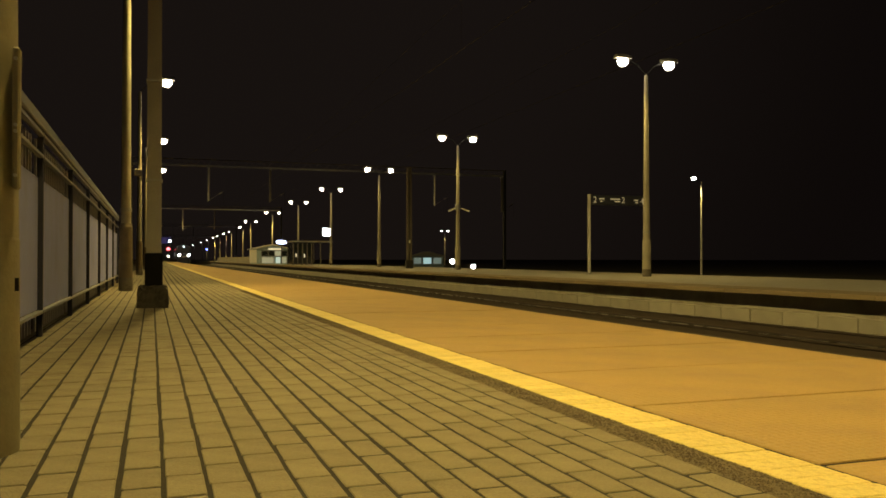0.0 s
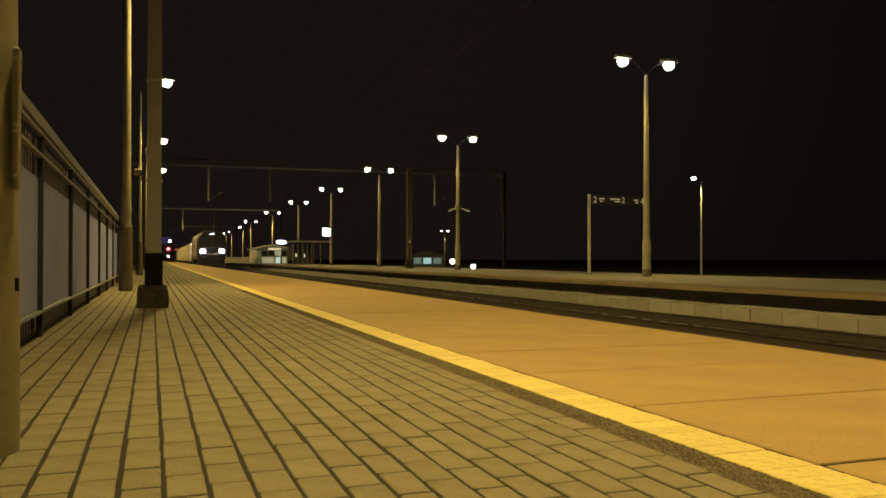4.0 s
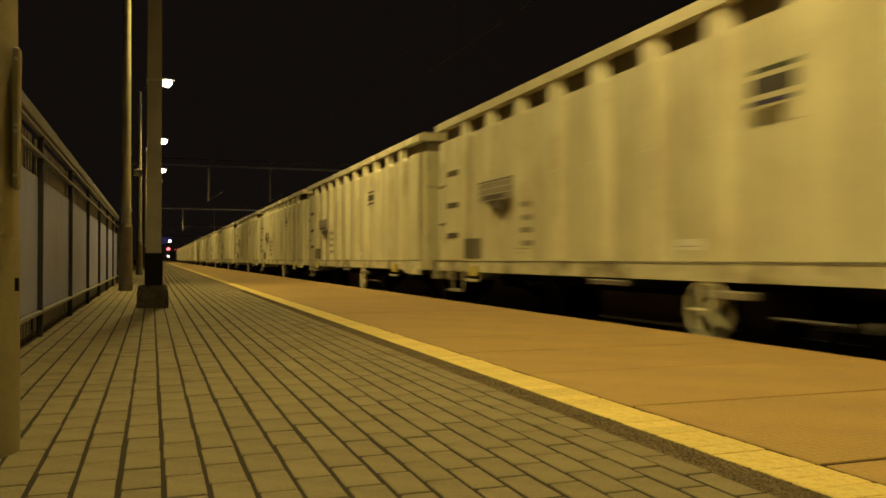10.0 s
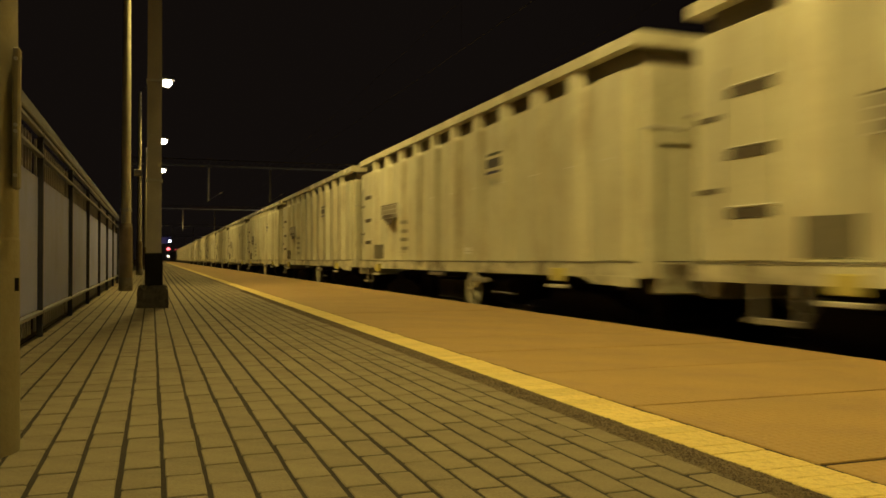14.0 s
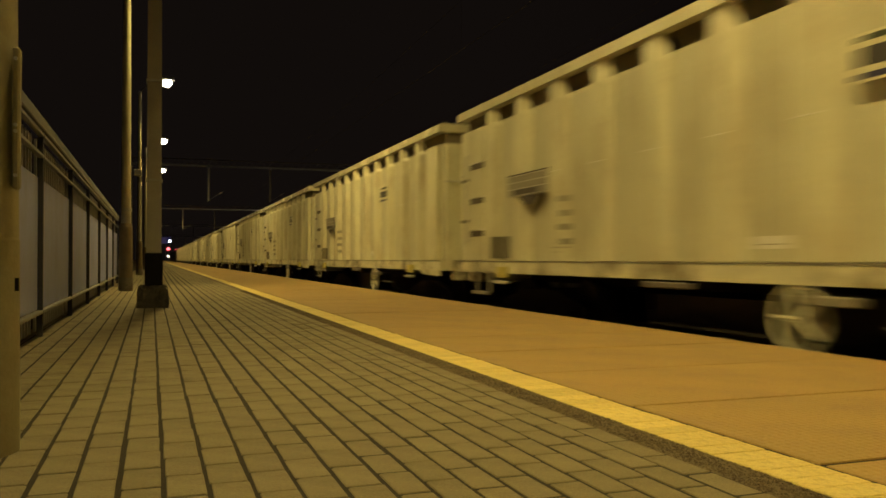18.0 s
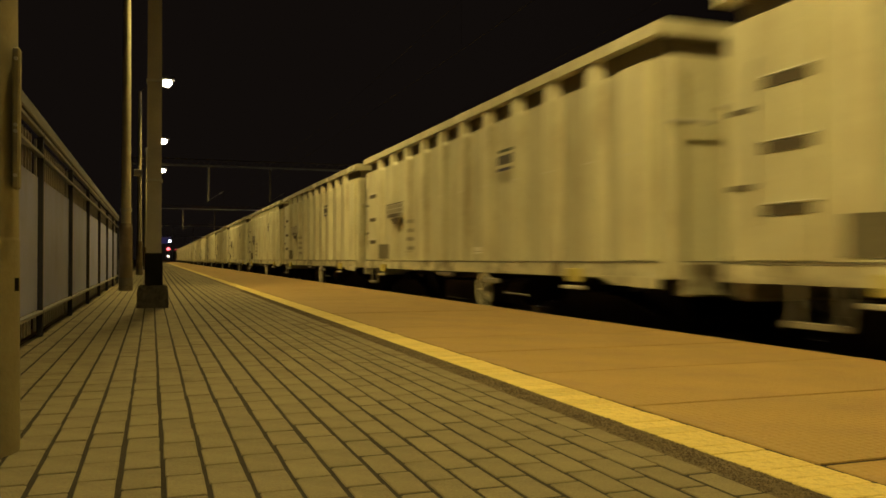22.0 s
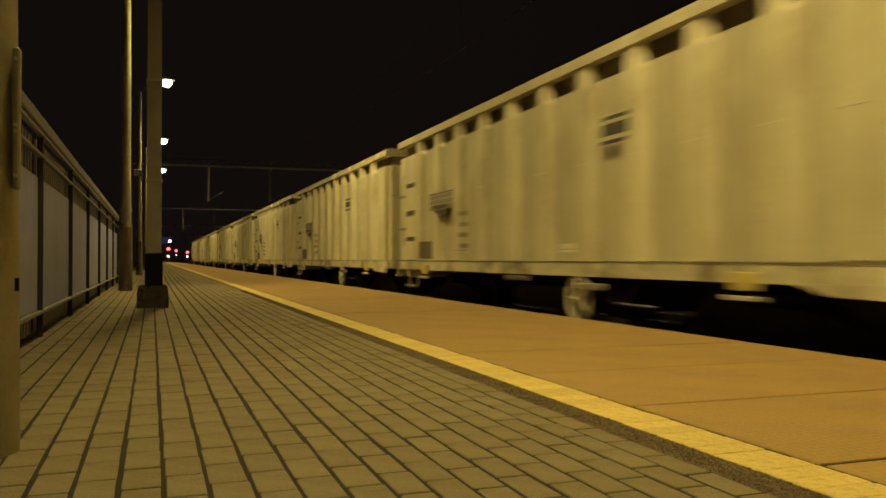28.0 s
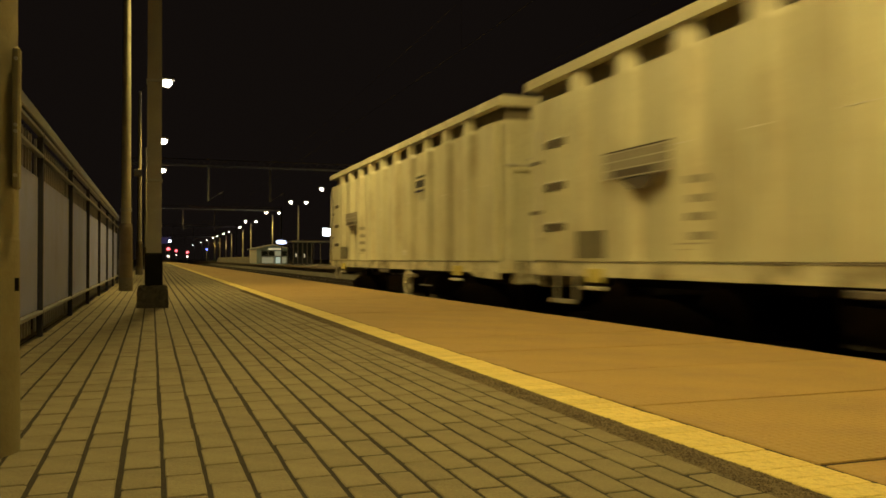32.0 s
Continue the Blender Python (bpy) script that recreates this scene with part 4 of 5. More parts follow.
def gate_column():
    t = thing("lamp_column", "round cream painted column with a bolted plate, lamp added on top", "lamp post", (*COLUMN, 0))
    part("shaft", Mesh().cyl((0, 0, 0.69), (0, 0, 7.0), 0.161, 0.095, 40), "cream", t, smooth=True)
    part("sleeve", Mesh().cyl((0, 0, 0.0), (0, 0, 0.68), 0.168, 0.163, 40).cyl((0, 0, 0.68), (0, 0, 0.695), 0.163, 0.158, 40), "cream", t, "thicker lower sleeve with scuffed paint", smooth=True)
    pl = part("side_plate", Mesh().box(0.152, 0.174, -0.092, -0.045, 0.842, 1.293, 0.006), "cream", t, "bolted hinge plate with a worn edge")
    for z in (0.885, 1.025, 1.045, 1.255):
        part("bolt", Mesh().cyl((0.163, -0.091, z), (0.163, -0.099, z), 0.006, n=8), "silver", pl)
    part("door_slot", Mesh().box(0.156, 0.1690, -0.048, -0.040, 0.518, 0.56, 0.001), "black", t, "dark slot in the sleeve")
    part("bolt_hole", Mesh().cyl((0.085, -0.130, 0.30), (0.091, -0.146, 0.30), 0.008, n=10), "black", t, "dark bolt hole")
    # unseen arm and lamp, added to light the near platform and wagons
    part("arm", Mesh().tube([(0, 0, 6.95), (0.5, 0, 7.45), (0.85, 0, LAMP_Z)], 0.03, 8), "galv", t)
    hd = part("lamp_head", Mesh().box(0.75, 1.35, -0.14, 0.14, LAMP_Z - 0.03, LAMP_Z + 0.09, 0.03), "galv", t)
    part("lens", Mesh().box(0.85, 1.30, -0.12, 0.12, LAMP_Z - 0.16, LAMP_Z - 0.032, 0.03), "lamp", hd, "glowing sodium lamp added out of view")
    return t


gate_column()


def concrete_pole():
    t = thing("concrete_pole", "square concrete pole on a block foot, black lower wrap", "pole", (-0.030, 11.35, 0))
    chip = random.Random(41)
    edge = [(-0.212 + 0.0394 * i, -0.19) for i in range(10)] + [(0.182, -0.19 + 0.038 * i) for i in range(10)]
    edge += [(0.182 - 0.0394 * i, 0.19) for i in range(10)] + [(-0.212, 0.19 - 0.038 * i) for i in range(10)]
    rings = []
    for z, k, rough in ((0, 1.0, 0.006), (0.06, 1.0, 0.010), (0.12, 0.99, 0.010), (0.175, 0.985, 0.012), (0.225, 0.97, 0.016), (0.262, 0.93, 0.020), (0.285, 0.84, 0.016)):
        rings.append([(x * k - math.copysign(abs(chip.gauss(0, rough)), x), y * k - math.copysign(abs(chip.gauss(0, rough)), y), z + (chip.uniform(-0.012, 0.008) if z > 0.2 else 0)) for x, y in edge])
    part("foot", Mesh().loft(rings), "pole_foot", t, "chipped dark concrete block")
    part("wrap", Mesh().box(-0.112, 0.106, -0.112, 0.112, 0.27, 0.70, 0.012), "wrap_black", t, "black sheet wrap")
    part("shaft", Mesh().loft([[(x * k, y * k, z) for x, y in ((-0.094, -0.094), (0.090, -0.094), (0.090, 0.094), (-0.094, 0.094))] for z, k in ((0.6, 1.0), (9.2, 0.82))]), "pale_concrete", t)
    for z in (1.62, 2.9):
        part("band", Mesh().box(-0.102, 0.102, -0.103, 0.103, z, z + 0.03), "galv", t)
    return t


concrete_pole()


# ---- overhead line ----
def gantry(y, reach, zb):
    t = thing("catenary_gantry", "steel portal carrying the overhead line", "gantry", (0, y, 0), group="overhead line portals")
    for x in (-2.2, reach):
        part("leg", Mesh().box(x - 0.14, x + 0.14, -0.14, 0.14, GROUND, zb + 0.7, 0.01), "black", t, "dark steel leg")
    # beams beyond 100 m are white to carry the lamplight on them
    part("beam", Mesh().box(-2.2, reach, -0.06, 0.06, zb, zb + 0.16, 0.01), "galv" if y < 100 else "white", t, "lower cross beam, far ones whitened as if lit")
    top = part("upper_beam", Mesh().box(-2.2, reach, -0.04, 0.04, zb + 0.62, zb + 0.70, 0.01), "mast", t, "thin upper chord")
    n = int((reach + 2.2) / 1.1)
    lattice = Mesh()
    for k in range(n):
        x = -2.2 + 1.1 * k
        lattice.tube([(x, 0, zb + 0.15), (x + 0.55, 0, zb + 0.63), (x + 1.1, 0, zb + 0.15)], 0.018, 5)
    tagged(part("lattice", lattice, "mast", top), kind="stuff")
    for x in [v for v in (4.55, 10.2, 26.7, 34.1) if v < reach]:
        # lamplight on the tubes is put into their white; the dim ones stay dark
        dim = x in (10.2, 34.1)
        low = 5.55 if x == 34.1 else 6.05
        dr = part("drop_tube", Mesh().cyl((x, 0, low), (x, 0, zb), 0.08, n=10), "mast" if dim else "white", t, "hanging support tube, coloured as lit or dim", smooth=True)
        part("tube_clamp", Mesh().box(x - 0.12, x + 0.12, -0.12, 0.12, zb - 0.10, zb - 0.002, 0.01), "galv", dr)
        part("registration_arm", Mesh().tube([(x, 0, low + 0.05), (x + 1.35, 0, low + 0.90)], 0.025, 6), "mast" if dim else "galv", dr)
        part("insulator", Mesh().cyl((x + 0.95, 0, low + 0.65), (x + 1.2, 0, low + 0.81), 0.06, n=8), "mast" if dim else "pale_metal", dr)
        part("dropper", Mesh().tube([(x + 1.35, 0, low + 0.90), (x + 1.35, 0, 4.95)], 0.008, 5), "wire", dr)
    return t


for y, reach, zb in ((80.0, 34.4, 9.2), (160.0, 22.5, 9.8), (255.0, 22.5, 10.2), (330.0, 22.5, 9.2)):
    gantry(y, reach, zb)

for xc in (TRACK1, TRACK2):
    w = thing("overhead_wire", "thin contact wire and carrier wire over the track", "wire", (xc, 0, 0), group="overhead wires")
    part("contact_wire", Mesh().cyl((0, -60, 4.93), (0, 400, 4.93), 0.006, n=5), "wire", w)
    carrier = Mesh()
    stops = [-80, 0, 80, 160, 245, 330, 400]
    for a, b in zip(stops, stops[1:]):
        pts = [(0, a + (b - a) * k / 10, 6.6 - 1.0 * (1 - (2 * k / 10 - 1) ** 2)) for k in range(11)]
        carrier.tube(pts, 0.004, 5)
        for p in pts[1:-1]:
            carrier.cyl((0, p[1], 4.93), p, 0.002, n=4)
    part("carrier_wire", carrier, "wire", w)


def mast():
    t = thing("catenary_mast", "dark rusty steel mast on the far platform", "mast", (16.05, 53.5, 0))
    part("shaft", Mesh().box(-0.16, -0.04, -0.12, 0.12, 0.0, 6.75, 0.01).box(0.04, 0.16, -0.12, 0.12, 0.0, 6.75, 0.01).box(-0.05, 0.05, 0.02, 0.06, 0.0, 6.7), "mast", t, "two steel channels side by side")
    part("foot", Mesh().box(-0.22, 0.22, -0.22, 0.22, 0.0, 0.55, 0.02), "black", t)
    part("label_plate", Mesh().box(-0.05, 0.05, -0.135, -0.12, 1.7, 1.9), "white", t)
    return t


mast()


# ---- far platform: signs, speakers, clock, hut, shelter ----
def text_on(parent, body, x, z, size, y=-0.06, name="lettering"):
    cu = bpy.data.curves.new(name, "FONT")
    cu.body, cu.size, cu.align_x, cu.align_y, cu.extrude = body, size, "CENTER", "CENTER", 0.003
    ob = new(name, cu)
    me = bpy.data.meshes.new_from_object(ob)
    bpy.data.objects.remove(ob)
    me.materials.clear()
    me.materials.append(M["sign_text"])
    return part(name, me, "sign_text", parent, at=pose(x, y, z, 90, 0, 0))


M["warm_white"] = glow("warm_white", (1.0, 0.85, 0.7), 6.0)
M["sign_text"] = glow("sign_text", (0.9, 0.88, 0.8), 0.05)


def platform_sign():
    t = thing("platform_sign", "dark hanging direction sign on two pale posts", "sign", (17.3, 31.2, 0))
    for x in (0.0, 2.78):
        part("post", Mesh().box(x - 0.045, x + 0.045, -0.06, 0.06, 0, 3.37, 0.01), "pale_metal", t, "pale square post")
    b = part("board", Mesh().box(0.045, 2.735, -0.05, 0.05, 2.92, 3.35, 0.01), "sign_dark", t, "dark blue board")
    text_on(b, "2", 0.26, 3.13, 0.38)
    text_on(b, "2", 1.62, 3.13, 0.38)
    text_on(b, "4", 2.56, 3.11, 0.38)
    bars = Mesh()
    for x0, x1, z in ((0.46, 0.70, 3.16), (0.50, 0.62, 3.06), (1.0, 1.48, 3.16), (1.2, 1.48, 3.06), (2.15, 2.36, 3.13), (2.22, 2.36, 3.03)):
        bars.box(x0, x1, -0.06, -0.05, z, z + 0.05)
    part("lettering", bars, "sign_text", b, "small unreadable lettering")
    return t


platform_sign()


def speakers():
    t = thing("loudspeaker_pair", "pair of pale horn loudspeakers clamped to a lamp post", "loudspeaker", (16.5, 45.2, 3.55))
    part("clamp", Mesh().cyl((0, 0, -0.10), (0, 0, 0.25), 0.15, n=12), "galv", t)
    for s in (-1, 1):
        part("horn", Mesh().cyl((s * 0.12, -0.1, 0.02), (s * 0.64, -0.20, -0.17), 0.025, 0.05, 12), "pale_metal", t, smooth=True)
    return t


speakers()


def clock():
    t = thing("station_clock", "square lit station clock bracketed to a lamp post", "clock", (16.5, 82.2, 3.30))
    part("bracket", Mesh().box(-0.60, 0.0, -0.03, 0.03, 0.36, 0.42), "galv", t)
    part("case", Mesh().box(-0.88, -0.09, -0.12, 0.12, -0.38, 0.42, 0.03), "galv", t)
    part("face", Mesh().box(-0.86, -0.11, -0.14, -0.12, -0.36, 0.40, 0.005), "clock_face", t, "glaring white face")
    return t


clock()


def hut():
    t = thing("platform_building", "small pale gabled platform building with lit windows", "building", (14.35, 110.0, 0))
    part("wall", Mesh().prism_y([(-2.0, 0), (2.0, 0), (2.0, 2.0), (0, 2.42), (-2.0, 2.0)], 0, 9.0), "hut_wall", t, "pale plastered wall, cool light put into its bluish colour")
    for s in (-1, 1):
        part("roof", Mesh().prism_y([(0, 2.46), (s * 2.3, 1.94), (s * 2.3, 2.02), (0, 2.55)], -0.5, 9.3), "hut_roof", t)
        part("fascia", Mesh().prism_y([(0, 2.44), (s * 2.32, 1.92), (s * 2.32, 2.04), (0, 2.57)], -0.56, -0.505), "white", t, "white gable board")
    part("lit_sign", Mesh().box(-0.55, 1.15, -0.10, -0.02, 1.84, 2.06, 0.01), "warm_lit", t, "warm lit sign strip")
    band = part("window_band", Mesh().box(-1.45, 1.90, -0.05, -0.005, 0.98, 1.76, 0.005), "sign_dark", t, "dark band of windows")
    for x0, x1, m in ((-1.38, -0.62, "glass"), (-0.54, 0.22, "glass"), (0.30, 1.06, "cool_lit"), (1.14, 1.82, "glass")):
        w = part("window_frame", Mesh().box(x0 - 0.03, x1 + 0.03, -0.07, -0.05, 1.02, 1.72, 0.005), "galv", band)
        part("pane", Mesh().box(x0, x1, -0.085, -0.07, 1.06, 1.68), m, t, "window pane")
    # lower wall panels glow in place of cool light falling on them
    for x0, x1, m in ((-1.90, -1.50, "hut_wall"), (-1.42, 0.18, "cool_lit"), (0.36, 1.02, "cool_bright"), (1.12, 1.84, "cool_lit")):
        w = part("lower_panel", Mesh().box(x0, x1, -0.05, -0.005, 0.06, 0.92, 0.005), "galv", t)
        part("panel_face", Mesh().box(x0 + 0.05, x1 - 0.05, -0.07, -0.05, 0.11, 0.87), m, w)
    for k in range(5):
        part("side_panel", Mesh().box(-2.03, -2.005, 0.3 + 1.75 * k, 1.85 + 1.75 * k, 0.1, 1.9, 0.005), "white", t, "pale side panel")
    return t


hut()


def shelter():
    t = thing("waiting_shelter", "dark glazed platform shelter with a flat roof", "shelter", (15.3, 90.0, 0))
    part("roof", Mesh().box(-1.55, 2.9, -0.4, 4.4, 2.50, 2.63, 0.02), "loco_grey", t)
    part("gutter", Mesh().cyl((-1.55, -0.42, 2.50), (2.9, -0.42, 2.50), 0.04, n=8), "galv", t, smooth=True)
    for x in (-1.35, -0.85, -0.35, 0.15, 0.65, 1.6):
        for y in (0.0, 4.0):
            part("post", Mesh().box(x - 0.045, x + 0.045, y - 0.045, y + 0.045, 0, 2.50), "loco_grey", t)
    for i, x0 in enumerate((-1.29, -0.79, -0.29, 0.21)):
        for y in (0.0, 4.0):
            f = part("glazed_panel", Mesh().box(x0, x0 + 0.38, y - 0.02, y + 0.02, 0.10, 2.40, 0.005), "sign_dark", t, "dark framed panel")
            part("pane", Mesh().box(x0 + 0.04, x0 + 0.34, y - 0.03, y - 0.02, 0.9, 2.32), "glass", f, "dark glass pane")
    for k in range(3):
        part("side_pane", Mesh().box(-1.36, -1.34, 0.1 + 1.3 * k, 1.2 + 1.3 * k, 0.15, 2.35), "glass", t, "dark glass pane")
    # glowing strips added for faint glints on the shelter front
    for x, z, h in ((-1.05, 1.05, 0.34), (-0.15, 1.0, 0.42)):
        part("glint_strip", Mesh().box(x - 0.08, x + 0.08, -0.06, -0.03, z - h / 2, z + h / 2, 0.005), "glint_glow", t, "narrow glowing strip put in as a glint")
    part("bench", Mesh().box(-1.0, 0.9, 3.2, 3.6, 0.42, 0.48, 0.01).box(-0.8, -0.7, 3.3, 3.5, 0, 0.42).box(0.6, 0.7, 3.3, 3.5, 0, 0.42), "loco_grey", t)
    return t


shelter()


def platform_wall():
    """Low pale wall along the far platform beyond the building."""
    t = thing("low_wall", "low pale concrete panel wall along the far platform", "wall", (13.2, 121.0, 0))
    panel = Mesh().box(-0.06, 0.06, 0.05, 2.45, 0.0, 0.90, 0.01).data("wall_panel", M["pale_concrete"])
    post = Mesh().box(-0.09, 0.09, -0.06, 0.06, 0.0, 1.0, 0.01).data("post", M["pale_concrete"])
    for i in range(30):
        part("wall_panel", panel, "pale_concrete", t, at=pose(0, 2.5 * i, 0))
        part("post", post, "pale_concrete", t, at=pose(0, 2.5 * i, 0))
    return t


platform_wall()


def lit_panel(label, at, w, h, m, post=True):
    t = thing("lit_sign", label, "sign", at)
    part("case", Mesh().box(-w / 2 - 0.03, w / 2 + 0.03, 0.0, 0.12, -h / 2 - 0.03, h / 2 + 0.03, 0.01), "galv", t)
    part("face", Mesh().box(-w / 2, w / 2, -0.02, 0.0, -h / 2, h / 2, 0.004), m, t, "glowing sign face")
    if post:
        part("post", Mesh().cyl((0, 0.06, -at[2]), (0, 0.06, -h / 2), 0.05, n=8), "galv", t)
    return t


def oval_sign():
    t = thing("lit_sign", "oval blue-white glowing sign on a post", "sign", (13.9, 98.5, 2.62))
    oval = [(0.66 * math.cos(2 * math.pi * i / 24), 0.25 * math.sin(2 * math.pi * i / 24)) for i in range(24)]
    part("case", Mesh().loft([[(1.06 * x, y, 1.1 * z) for x, z in oval] for y in (0.0, 0.12)]), "galv", t, smooth=True)
    part("face", Mesh().loft([[(x, y, z) for x, z in oval] for y in (-0.02, -0.001)]), "sign_lit", t, "glowing oval face")
    part("post", Mesh().cyl((0, 0.06, -2.62), (0, 0.06, -0.27), 0.05, n=8), "mast", t)


oval_sign()
lit_panel("small yellow glowing platform sign on a post", (14.8, 97.0, 2.30), 0.62, 0.24, "warm_lit")
lit_panel("small yellow glowing platform sign on a post", (13.6, 124.0, 2.05), 0.6, 0.45, "warm_lit")


def light_mast(at, h, arms, label, size=0.2, m="lamp_far"):
    t = thing("light_mast", label, "lamp post", at, group="distant light masts")
    # white shaft takes the place of lamplight falling on it
    part("shaft", Mesh().cyl((0, 0, 0), (0, 0, h), 0.10, 0.05, 10), "white", t, "shaft whitened as if lit by its lamp", smooth=True)
    for dx in arms:
        a = part("arm", Mesh().tube([(0, 0, h - 0.1), (dx, 0, h + 0.25)], 0.03, 6), "black", t)
        part("lens", Mesh().box(dx - size, dx + size, -0.15, 0.15, h + 0.12, h + 0.34, 0.04), m, a, "glowing lamp")
    return t


light_mast((43.0, 58.5, GROUND), 7.9, [-0.75], "single-armed lamp post beyond the far platform", 0.17)
light_mast((66.0, 190.0, GROUND), 8.0, [-0.8, 0.8], "distant two-armed lamp post beyond the station", 0.18)


def floodlight(at, z):
    t = thing("floodlight", "low white floodlight glaring on a short post", "floodlight", at, group="low floodlights")
    part("stake", Mesh().cyl((0, 0, 0), (0, 0, z), 0.03, n=8), "galv", t)
    part("case", Mesh().box(-0.26, 0.26, 0.0, 0.14, z - 0.2, z + 0.2, 0.02), "black", t)
    part("lens", Mesh().cyl((0, 0, z), (0, -0.05, z), 0.16, 0.15, n=16), "head", t, "glaring white lens")
    return t


floodlight((20.6, 57.6, GROUND), 1.25)
floodlight((21.0, 54.4, GROUND), 0.90)


def far_house():
    t = thing("lit_house", "low far house with a pitched roof and greenish lit front", "house", (46.0, 142.0, GROUND), turn=-15)
    part("wall", Mesh().box(-2.9, 2.9, 0, 8, 0, 1.9), "hut_wall", t)
    part("roof", Mesh().prism_y([(-3.3, 1.9), (3.3, 1.9), (0.6, 2.75), (-0.6, 2.75)], -0.5, 8.5), "hut_roof", t)
    for x0, x1, m in ((-2.5, -1.0, "cool_lit"), (-0.8, 0.8, "cool_bright"), (1.0, 2.6, "cool_lit")):
        w = part("window", Mesh().box(x0, x1, -0.06, -0.01, 0.5, 1.75), "galv", t)
        part("pane", Mesh().box(x0 + 0.08, x1 - 0.08, -0.09, -0.06, 0.58, 1.67), m, w)
    return t


far_house()


# ---- far end of the tracks: signals ----
def signal(at, h, m, label, size=0.36, low=0.0):
    t = thing("signal", label, "signal", at, group="signals at the far end")
    part("mast", Mesh().cyl((0, 0, 0), (0, 0, h), 0.08, n=8), "galv", t)
    part("head", Mesh().box(-0.35, 0.35, 0.02, 0.25, h - 0.6, h + 0.6, 0.03), "black", t)
    part("lens", Mesh().cyl((0, 0.02, h), (0, -0.06, h), size, n=14), m, t, "glowing lens")
    # on red signals the ring glows to paint the halo round the lens
    part("lens_hood", Mesh().ring((0, 0.0, h), (0, 1, 0), 1.45 * size, 0.32 * size, 20, 6), "red_halo" if m == "signal_red" else "black", t, "ring round the lens, glowing as a halo when red")
    if low:
        part("lower_lens", Mesh().cyl((0, 0.02, low), (0, -0.06, low), 0.25, n=14), "warm_white", t, "white lower lamp")
    return t


signal((2.6, 205.0, 0), 3.0, "signal_red", "railway signal showing red at the platform end", 0.32, 1.3)
signal((2.9, 206.0, 0), 4.87, "clock_face", "railway signal with a cold white light")
signal((11.3, 205.0, 0), 2.9, "blue_light", "small blue shunting signal between the tracks", 0.22)
signal((7.9, 236.0, GROUND), 3.25, "signal_red", "red signal on a mast between the tracks", 0.30, 2.1)
signal((7.9, 372.0, GROUND), 5.0, "signal_red", "red signal on a mast between the tracks", 0.46, 3.3)


lit_panel("dim blue station board beyond the platform end", (2.1, 209.0, 5.1), 2.3, 1.5, "blue_board")


# ---- paving pieces ----
def worn_sett(rnd, w, g, z, length=None, end=0.0062, big=0.009):
    """One sett with slightly uneven sides, a chamfered top and chipped corners."""
    length = length or PAVER_L
    j = lambda q: rnd.uniform(-q, q)
    foot, top = [], []
    for cx, cy, sx, sy in ((0, 0, 1, 1), (1, 0, -1, 1), (1, 1, -1, -1), (0, 1, 1, -1)):
        x, y = (w - g if cx else g) + j(0.0013), (length - end if cy else end) + j(0.0012)
        chip = rnd.uniform(0.002, big if rnd.random() < 0.25 else 0.004)
        foot += [(x, y + sy * chip), (x + sx * chip, y)] if cx == cy else [(x + sx * chip, y), (x, y + sy * chip)]
    mx, my = w / 2, length / 2
    ring = [[(x, y, -0.05) for x, y in foot], [(x, y, z - 0.0025) for x, y in foot],
            [(x + 0.003 * (1 if x < mx else -1), y + 0.0018 * (1 if y < my else -1), z + j(0.0005)) for x, y in foot]]
    return Mesh().loft(ring)


def paving(parent):
    """Rows of setts along the platform; those towards the gravel strip are narrower."""
    narrow = (STRIP0 + 0.004 - PAVE_X - 5 * PAVER_W) / 9
    rows = [(PAVE_X + PAVER_W * k, PAVER_W, k) for k in range(-9, 5)] + [(PAVE_X + 5 * PAVER_W + narrow * k, narrow, 5 + k) for k in range(9)]
    rnd = random.Random(4)
    shapes = {}
    for w, g in ((PAVER_W, 0.0066), (narrow, 0.0060)):
        shapes[w] = [worn_sett(rnd, w, g, z).data("paver", M["paver"]) for z in (0.0, -0.0015, 0.001, 0.0, -0.001, 0.0005, -0.0008, 0.0015)]
    rest = Mesh()
    for x, w, k in rows:
        g = 0.0066 if k < 5 else 0.0060
        shift = (0.0 if k % 2 == 0 else -0.103) - 0.0100 * k + rnd.uniform(-0.006, 0.006)
        skew = -0.0050 * min(1.0, max(0.0, (7 - k) / 5))
        y = PAVE_Y + shift - 48 * PAVER_L
        while y < 70:
            off = x + skew * (min(max(y, 0.0), 24.0) - 2.3)
            if x > -0.56 and 1.2 < y < 4.35:
                part("paver", rnd.choice(shapes[w]), "paver", parent, at=pose(off + rnd.uniform(-0.0015, 0.0015), y, 0, rnd.uniform(-0.08, 0.08), rnd.uniform(-0.3, 0.3), rnd.uniform(-0.5, 0.5)))
            else:
                j = [rnd.uniform(-0.0014, 0.0014) for i in range(3)]
                rest.tile(off + g + j[0], off + w - g + j[1], y + 0.0062, y + PAVER_L - 0.0062 + j[2], -0.05, rnd.choice((0.0, -0.0015, 0.001)), 0.003, 0.0015)
            y += PAVER_L
        while y < LENGTH - 8:
            rest.tile(x + skew * 21.7 + g, x + skew * 21.7 + w - g, y + 0.0015, y + 6 - 0.0015, -0.05, 0, 0.006, 0.003)
            y += 6
    tagged(part("pavers", rest, "paver", parent), kind="stuff")


paving(near)


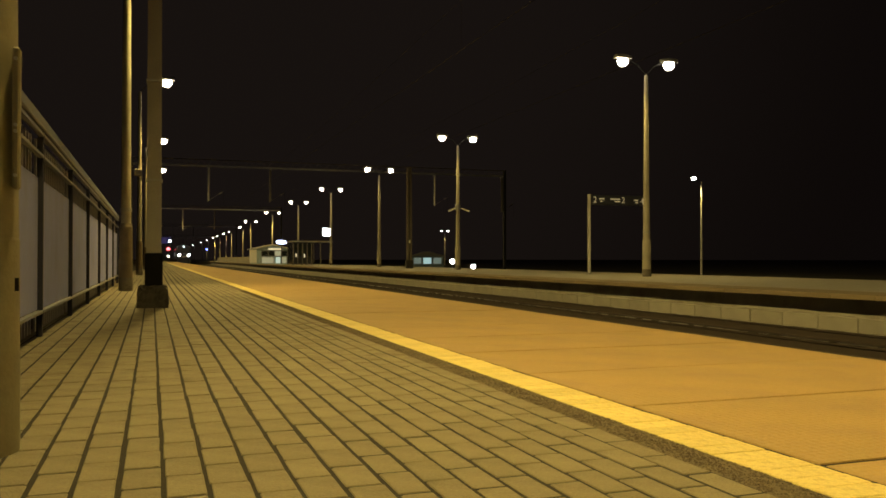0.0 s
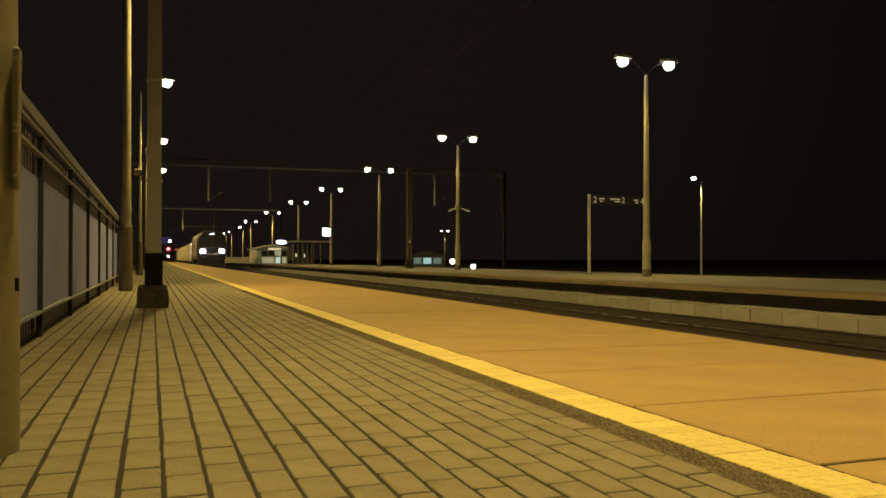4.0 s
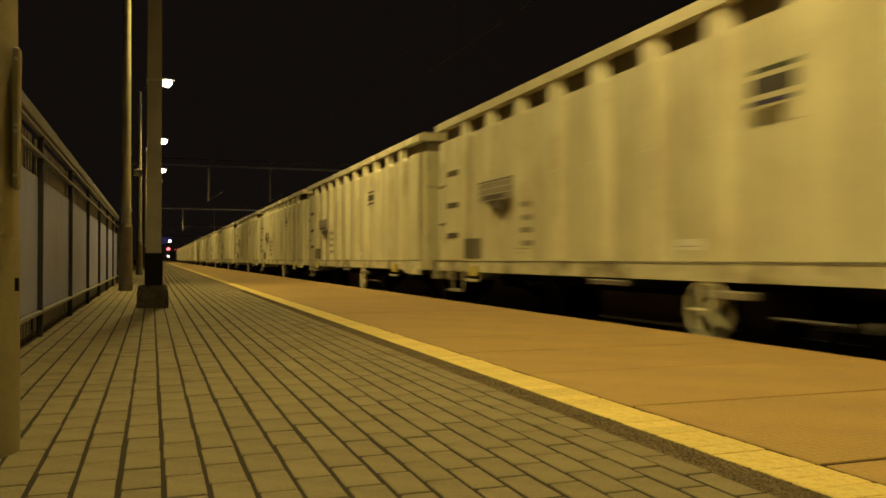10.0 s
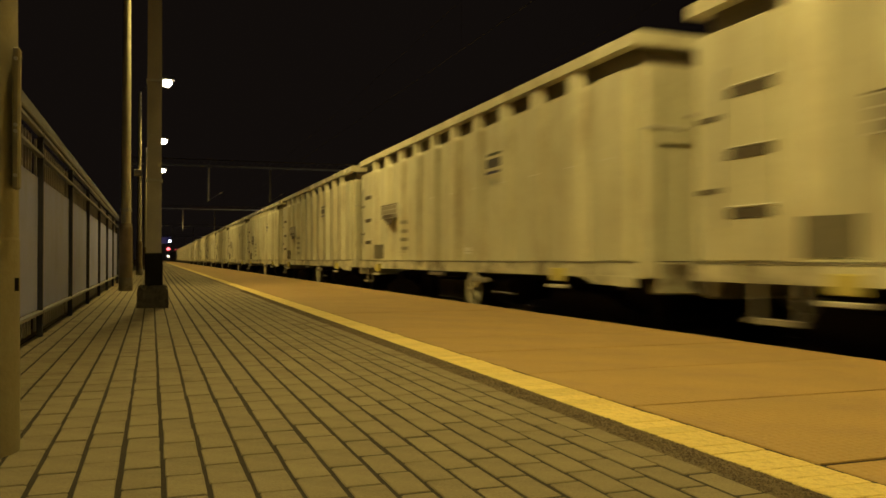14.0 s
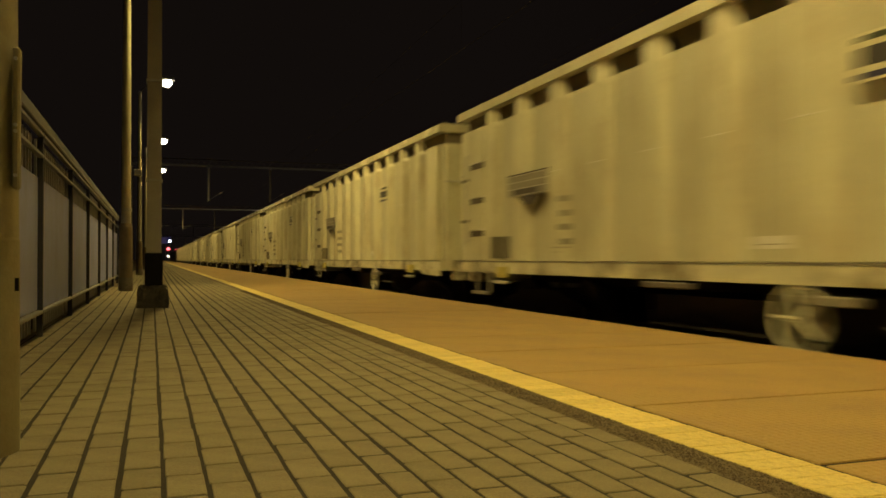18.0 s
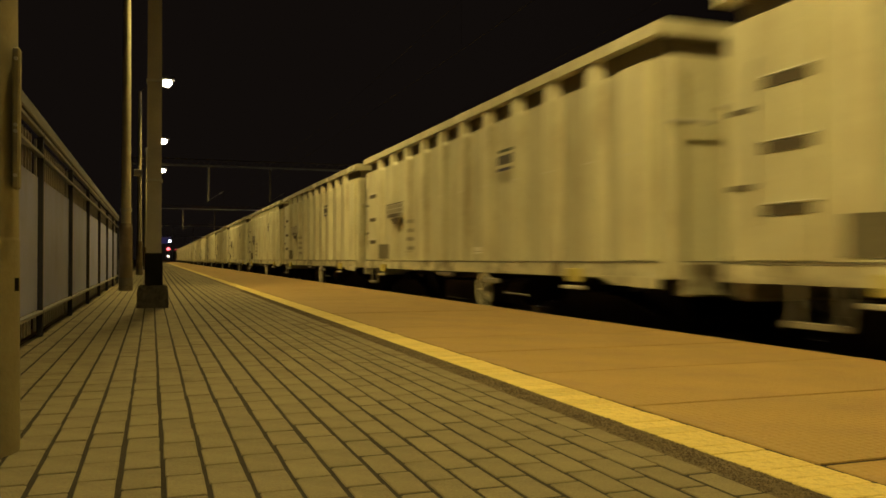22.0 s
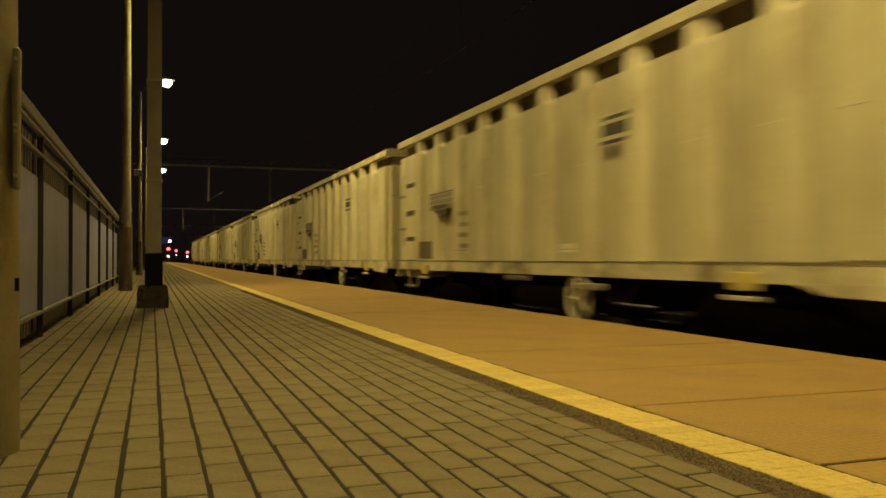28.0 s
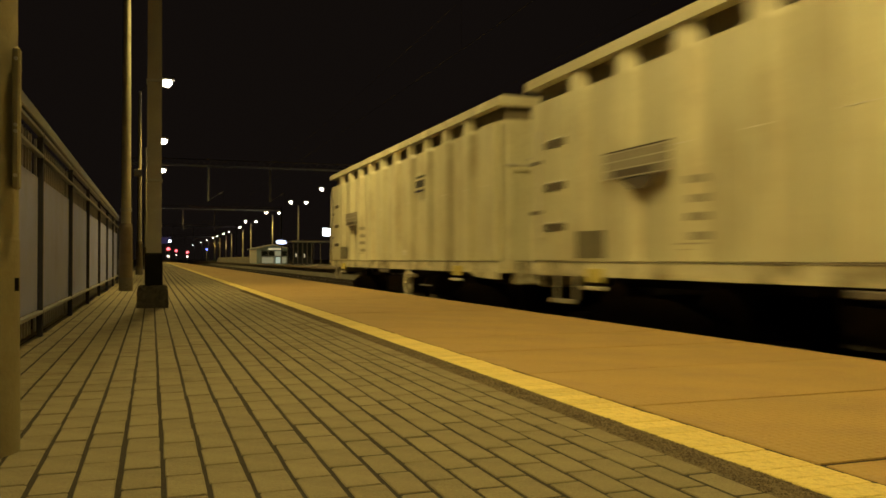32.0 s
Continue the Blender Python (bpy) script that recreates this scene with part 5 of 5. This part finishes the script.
def yellow_line(parent):
    L, start = 0.1062, 0.949
    rnd = random.Random(7)
    shapes = [worn_sett(rnd, SLAB0 - YELLOW0 - 0.007, 0.001, rnd.uniform(-0.001, 0.001), L, rnd.choice((0.0026, 0.0034, 0.0044)), 0.030).data("yellow_block", M["yellow"]) for i in range(14)]
    for i in range(290):
        part("yellow_block", rnd.choice(shapes), "yellow", parent, at=pose(YELLOW0 + rnd.uniform(-0.003, 0.002), start + L * i, rnd.uniform(-0.001, 0.0015), 0, 0, rnd.uniform(-0.5, 0.5)))
    rest = Mesh()
    y = start + L * 290
    while y < 130:
        rest.tile(YELLOW0 + 0.001, SLAB0 - 0.010, y + 0.001, y + L - 0.001, -0.05, 0.003, 0.003, 0.002)
        y += L
    rest.tile(YELLOW0 + 0.001, SLAB0 - 0.010, y, LENGTH - 5, -0.05, 0.003, 0.003)
    rest.tile(YELLOW0 + 0.001, SLAB0 - 0.010, -30, start - 0.002, -0.05, 0.003, 0.003)
    tagged(part("yellow_blocks", rest, "yellow", parent), kind="stuff")


yellow_line(near_edge)


def edge_slabs(parent):
    L, rnd = 1.053, random.Random(9)
    shapes = [Mesh().tile(0.005 + rnd.uniform(0, 0.007), EDGE - SLAB0, 0.010 + rnd.uniform(0, 0.004), L - 0.009, -0.14, 0.0, 0.004, 0.002).data("edge_slab", M["slab"]) for k in range(6)]
    for i in range(-10, 240):
        part("edge_slab", rnd.choice(shapes), "slab", parent, at=pose(SLAB0 + rnd.uniform(-0.004, 0.006), 3.055 + L * i, rnd.uniform(-0.001, 0.001), 0, rnd.uniform(-0.02, 0.02), rnd.uniform(-0.1, 0.1)))
    tagged(part("edge_run", Mesh().tile(SLAB0 + 0.006, EDGE, 3.055 + L * 240, LENGTH, -0.14, 0.0, 0.006), "slab", parent), kind="stuff")


edge_slabs(near_edge)


def far_edge(platform, core):
    rnd = random.Random(11)
    slab = Mesh().tile(0, 1.19, 0.004, 0.996, -0.09, 0.0, 0.008).data("edge_slab", M["far_slab"])
    panel = Mesh().box(0, 0.12, 0.010, 0.934, GROUND - 0.05, -0.432, 0.010).data("wall_panel", M["pale_concrete"])
    for i in range(-5, 200):
        part("edge_slab", slab, "far_slab", platform, at=pose(FAR0 + rnd.uniform(-0.01, 0.01), i * 1.0, rnd.uniform(-0.004, 0.002)))
    for i in range(-5, 210):
        part("wall_panel", panel, "pale_concrete", core, at=pose(FAR0 + 0.16 + rnd.uniform(-0.004, 0.004), 11.54 + (i - 12) * 0.944, rnd.uniform(-0.006, 0.006)))
    tagged(part("edge_run", Mesh().tile(FAR0, FAR0 + 1.19, 200, LENGTH, -0.09, 0, 0.008), "far_slab", platform), kind="stuff")
    tagged(part("panel_run", Mesh().box(FAR0 + 0.16, FAR0 + 0.28, 198.5, LENGTH, GROUND - 0.05, -0.385), "pale_concrete", core), kind="stuff")


far_edge(far, far_core)


def gravel(parent):
    """Loose small stones in the strip beside the yellow line."""
    rnd, bed = random.Random(21), Mesh()
    for i in range(14000):
        y = 0.8 + 16.0 * rnd.random() ** 1.6
        x, r = rnd.uniform(STRIP0 + 0.004, YELLOW0 - 0.004), rnd.uniform(0.003, 0.0065)
        a = rnd.uniform(0, 3.1)
        c, d = math.cos(a) * r, math.sin(a) * r
        z = -0.004 + 0.5 * r
        bed.add([(x + c, y + d, z), (x - d, y + c, z), (x - c * 1.2, y - d * 1.2, z), (x + d * 0.8, y - c * 0.8, z), (x, y, z + r * 0.7), (x, y, z - r)],
                [(0, 1, 4), (1, 2, 4), (2, 3, 4), (3, 0, 4), (1, 0, 5), (2, 1, 5), (3, 2, 5), (0, 3, 5)])
    tagged(part("gravel", bed, "strip", parent), kind="stuff")


gravel(strip_bed)


# ---- the train's run ----
# seconds and the place of the headlights along the track
RUN = [(0.0, 198.5), (1.0, 172.5), (2.0, 147.3), (3.0, 122.2), (3.5, 109.4), (5.5, 59.6), (6.0, 47.8), (6.5, 36.2), (7.0, 24.5), (7.5, 13.35)]
SLIP = ((8, 0.70), (9, -0.13), (10, -0.18), (11, -0.40), (12, -0.57), (13, -0.72), (14, -0.80), (17, -1.03), (18, -1.05), (19, -1.05), (20, -1.04), (21, -1.05), (22, -1.02), (23, -0.97),
        (24, -0.94), (25, -0.85), (28, -0.58), (29, -0.52), (30, -0.36), (31, -0.24), (32, -0.10))
RUN += [(float(t), 188.47 - 23.461 * t + r) for t, r in SLIP]


def motions():
    walk(loco, [(t, pose(TRACK1, q, RAIL)) for t, q in RUN])
    for i, w in enumerate(WAGONS):
        walk(w, [(t, pose(TRACK1, q + 34.45 - W_LEN / 2 + PITCH_W * i, RAIL)) for t, q in RUN])


motions()
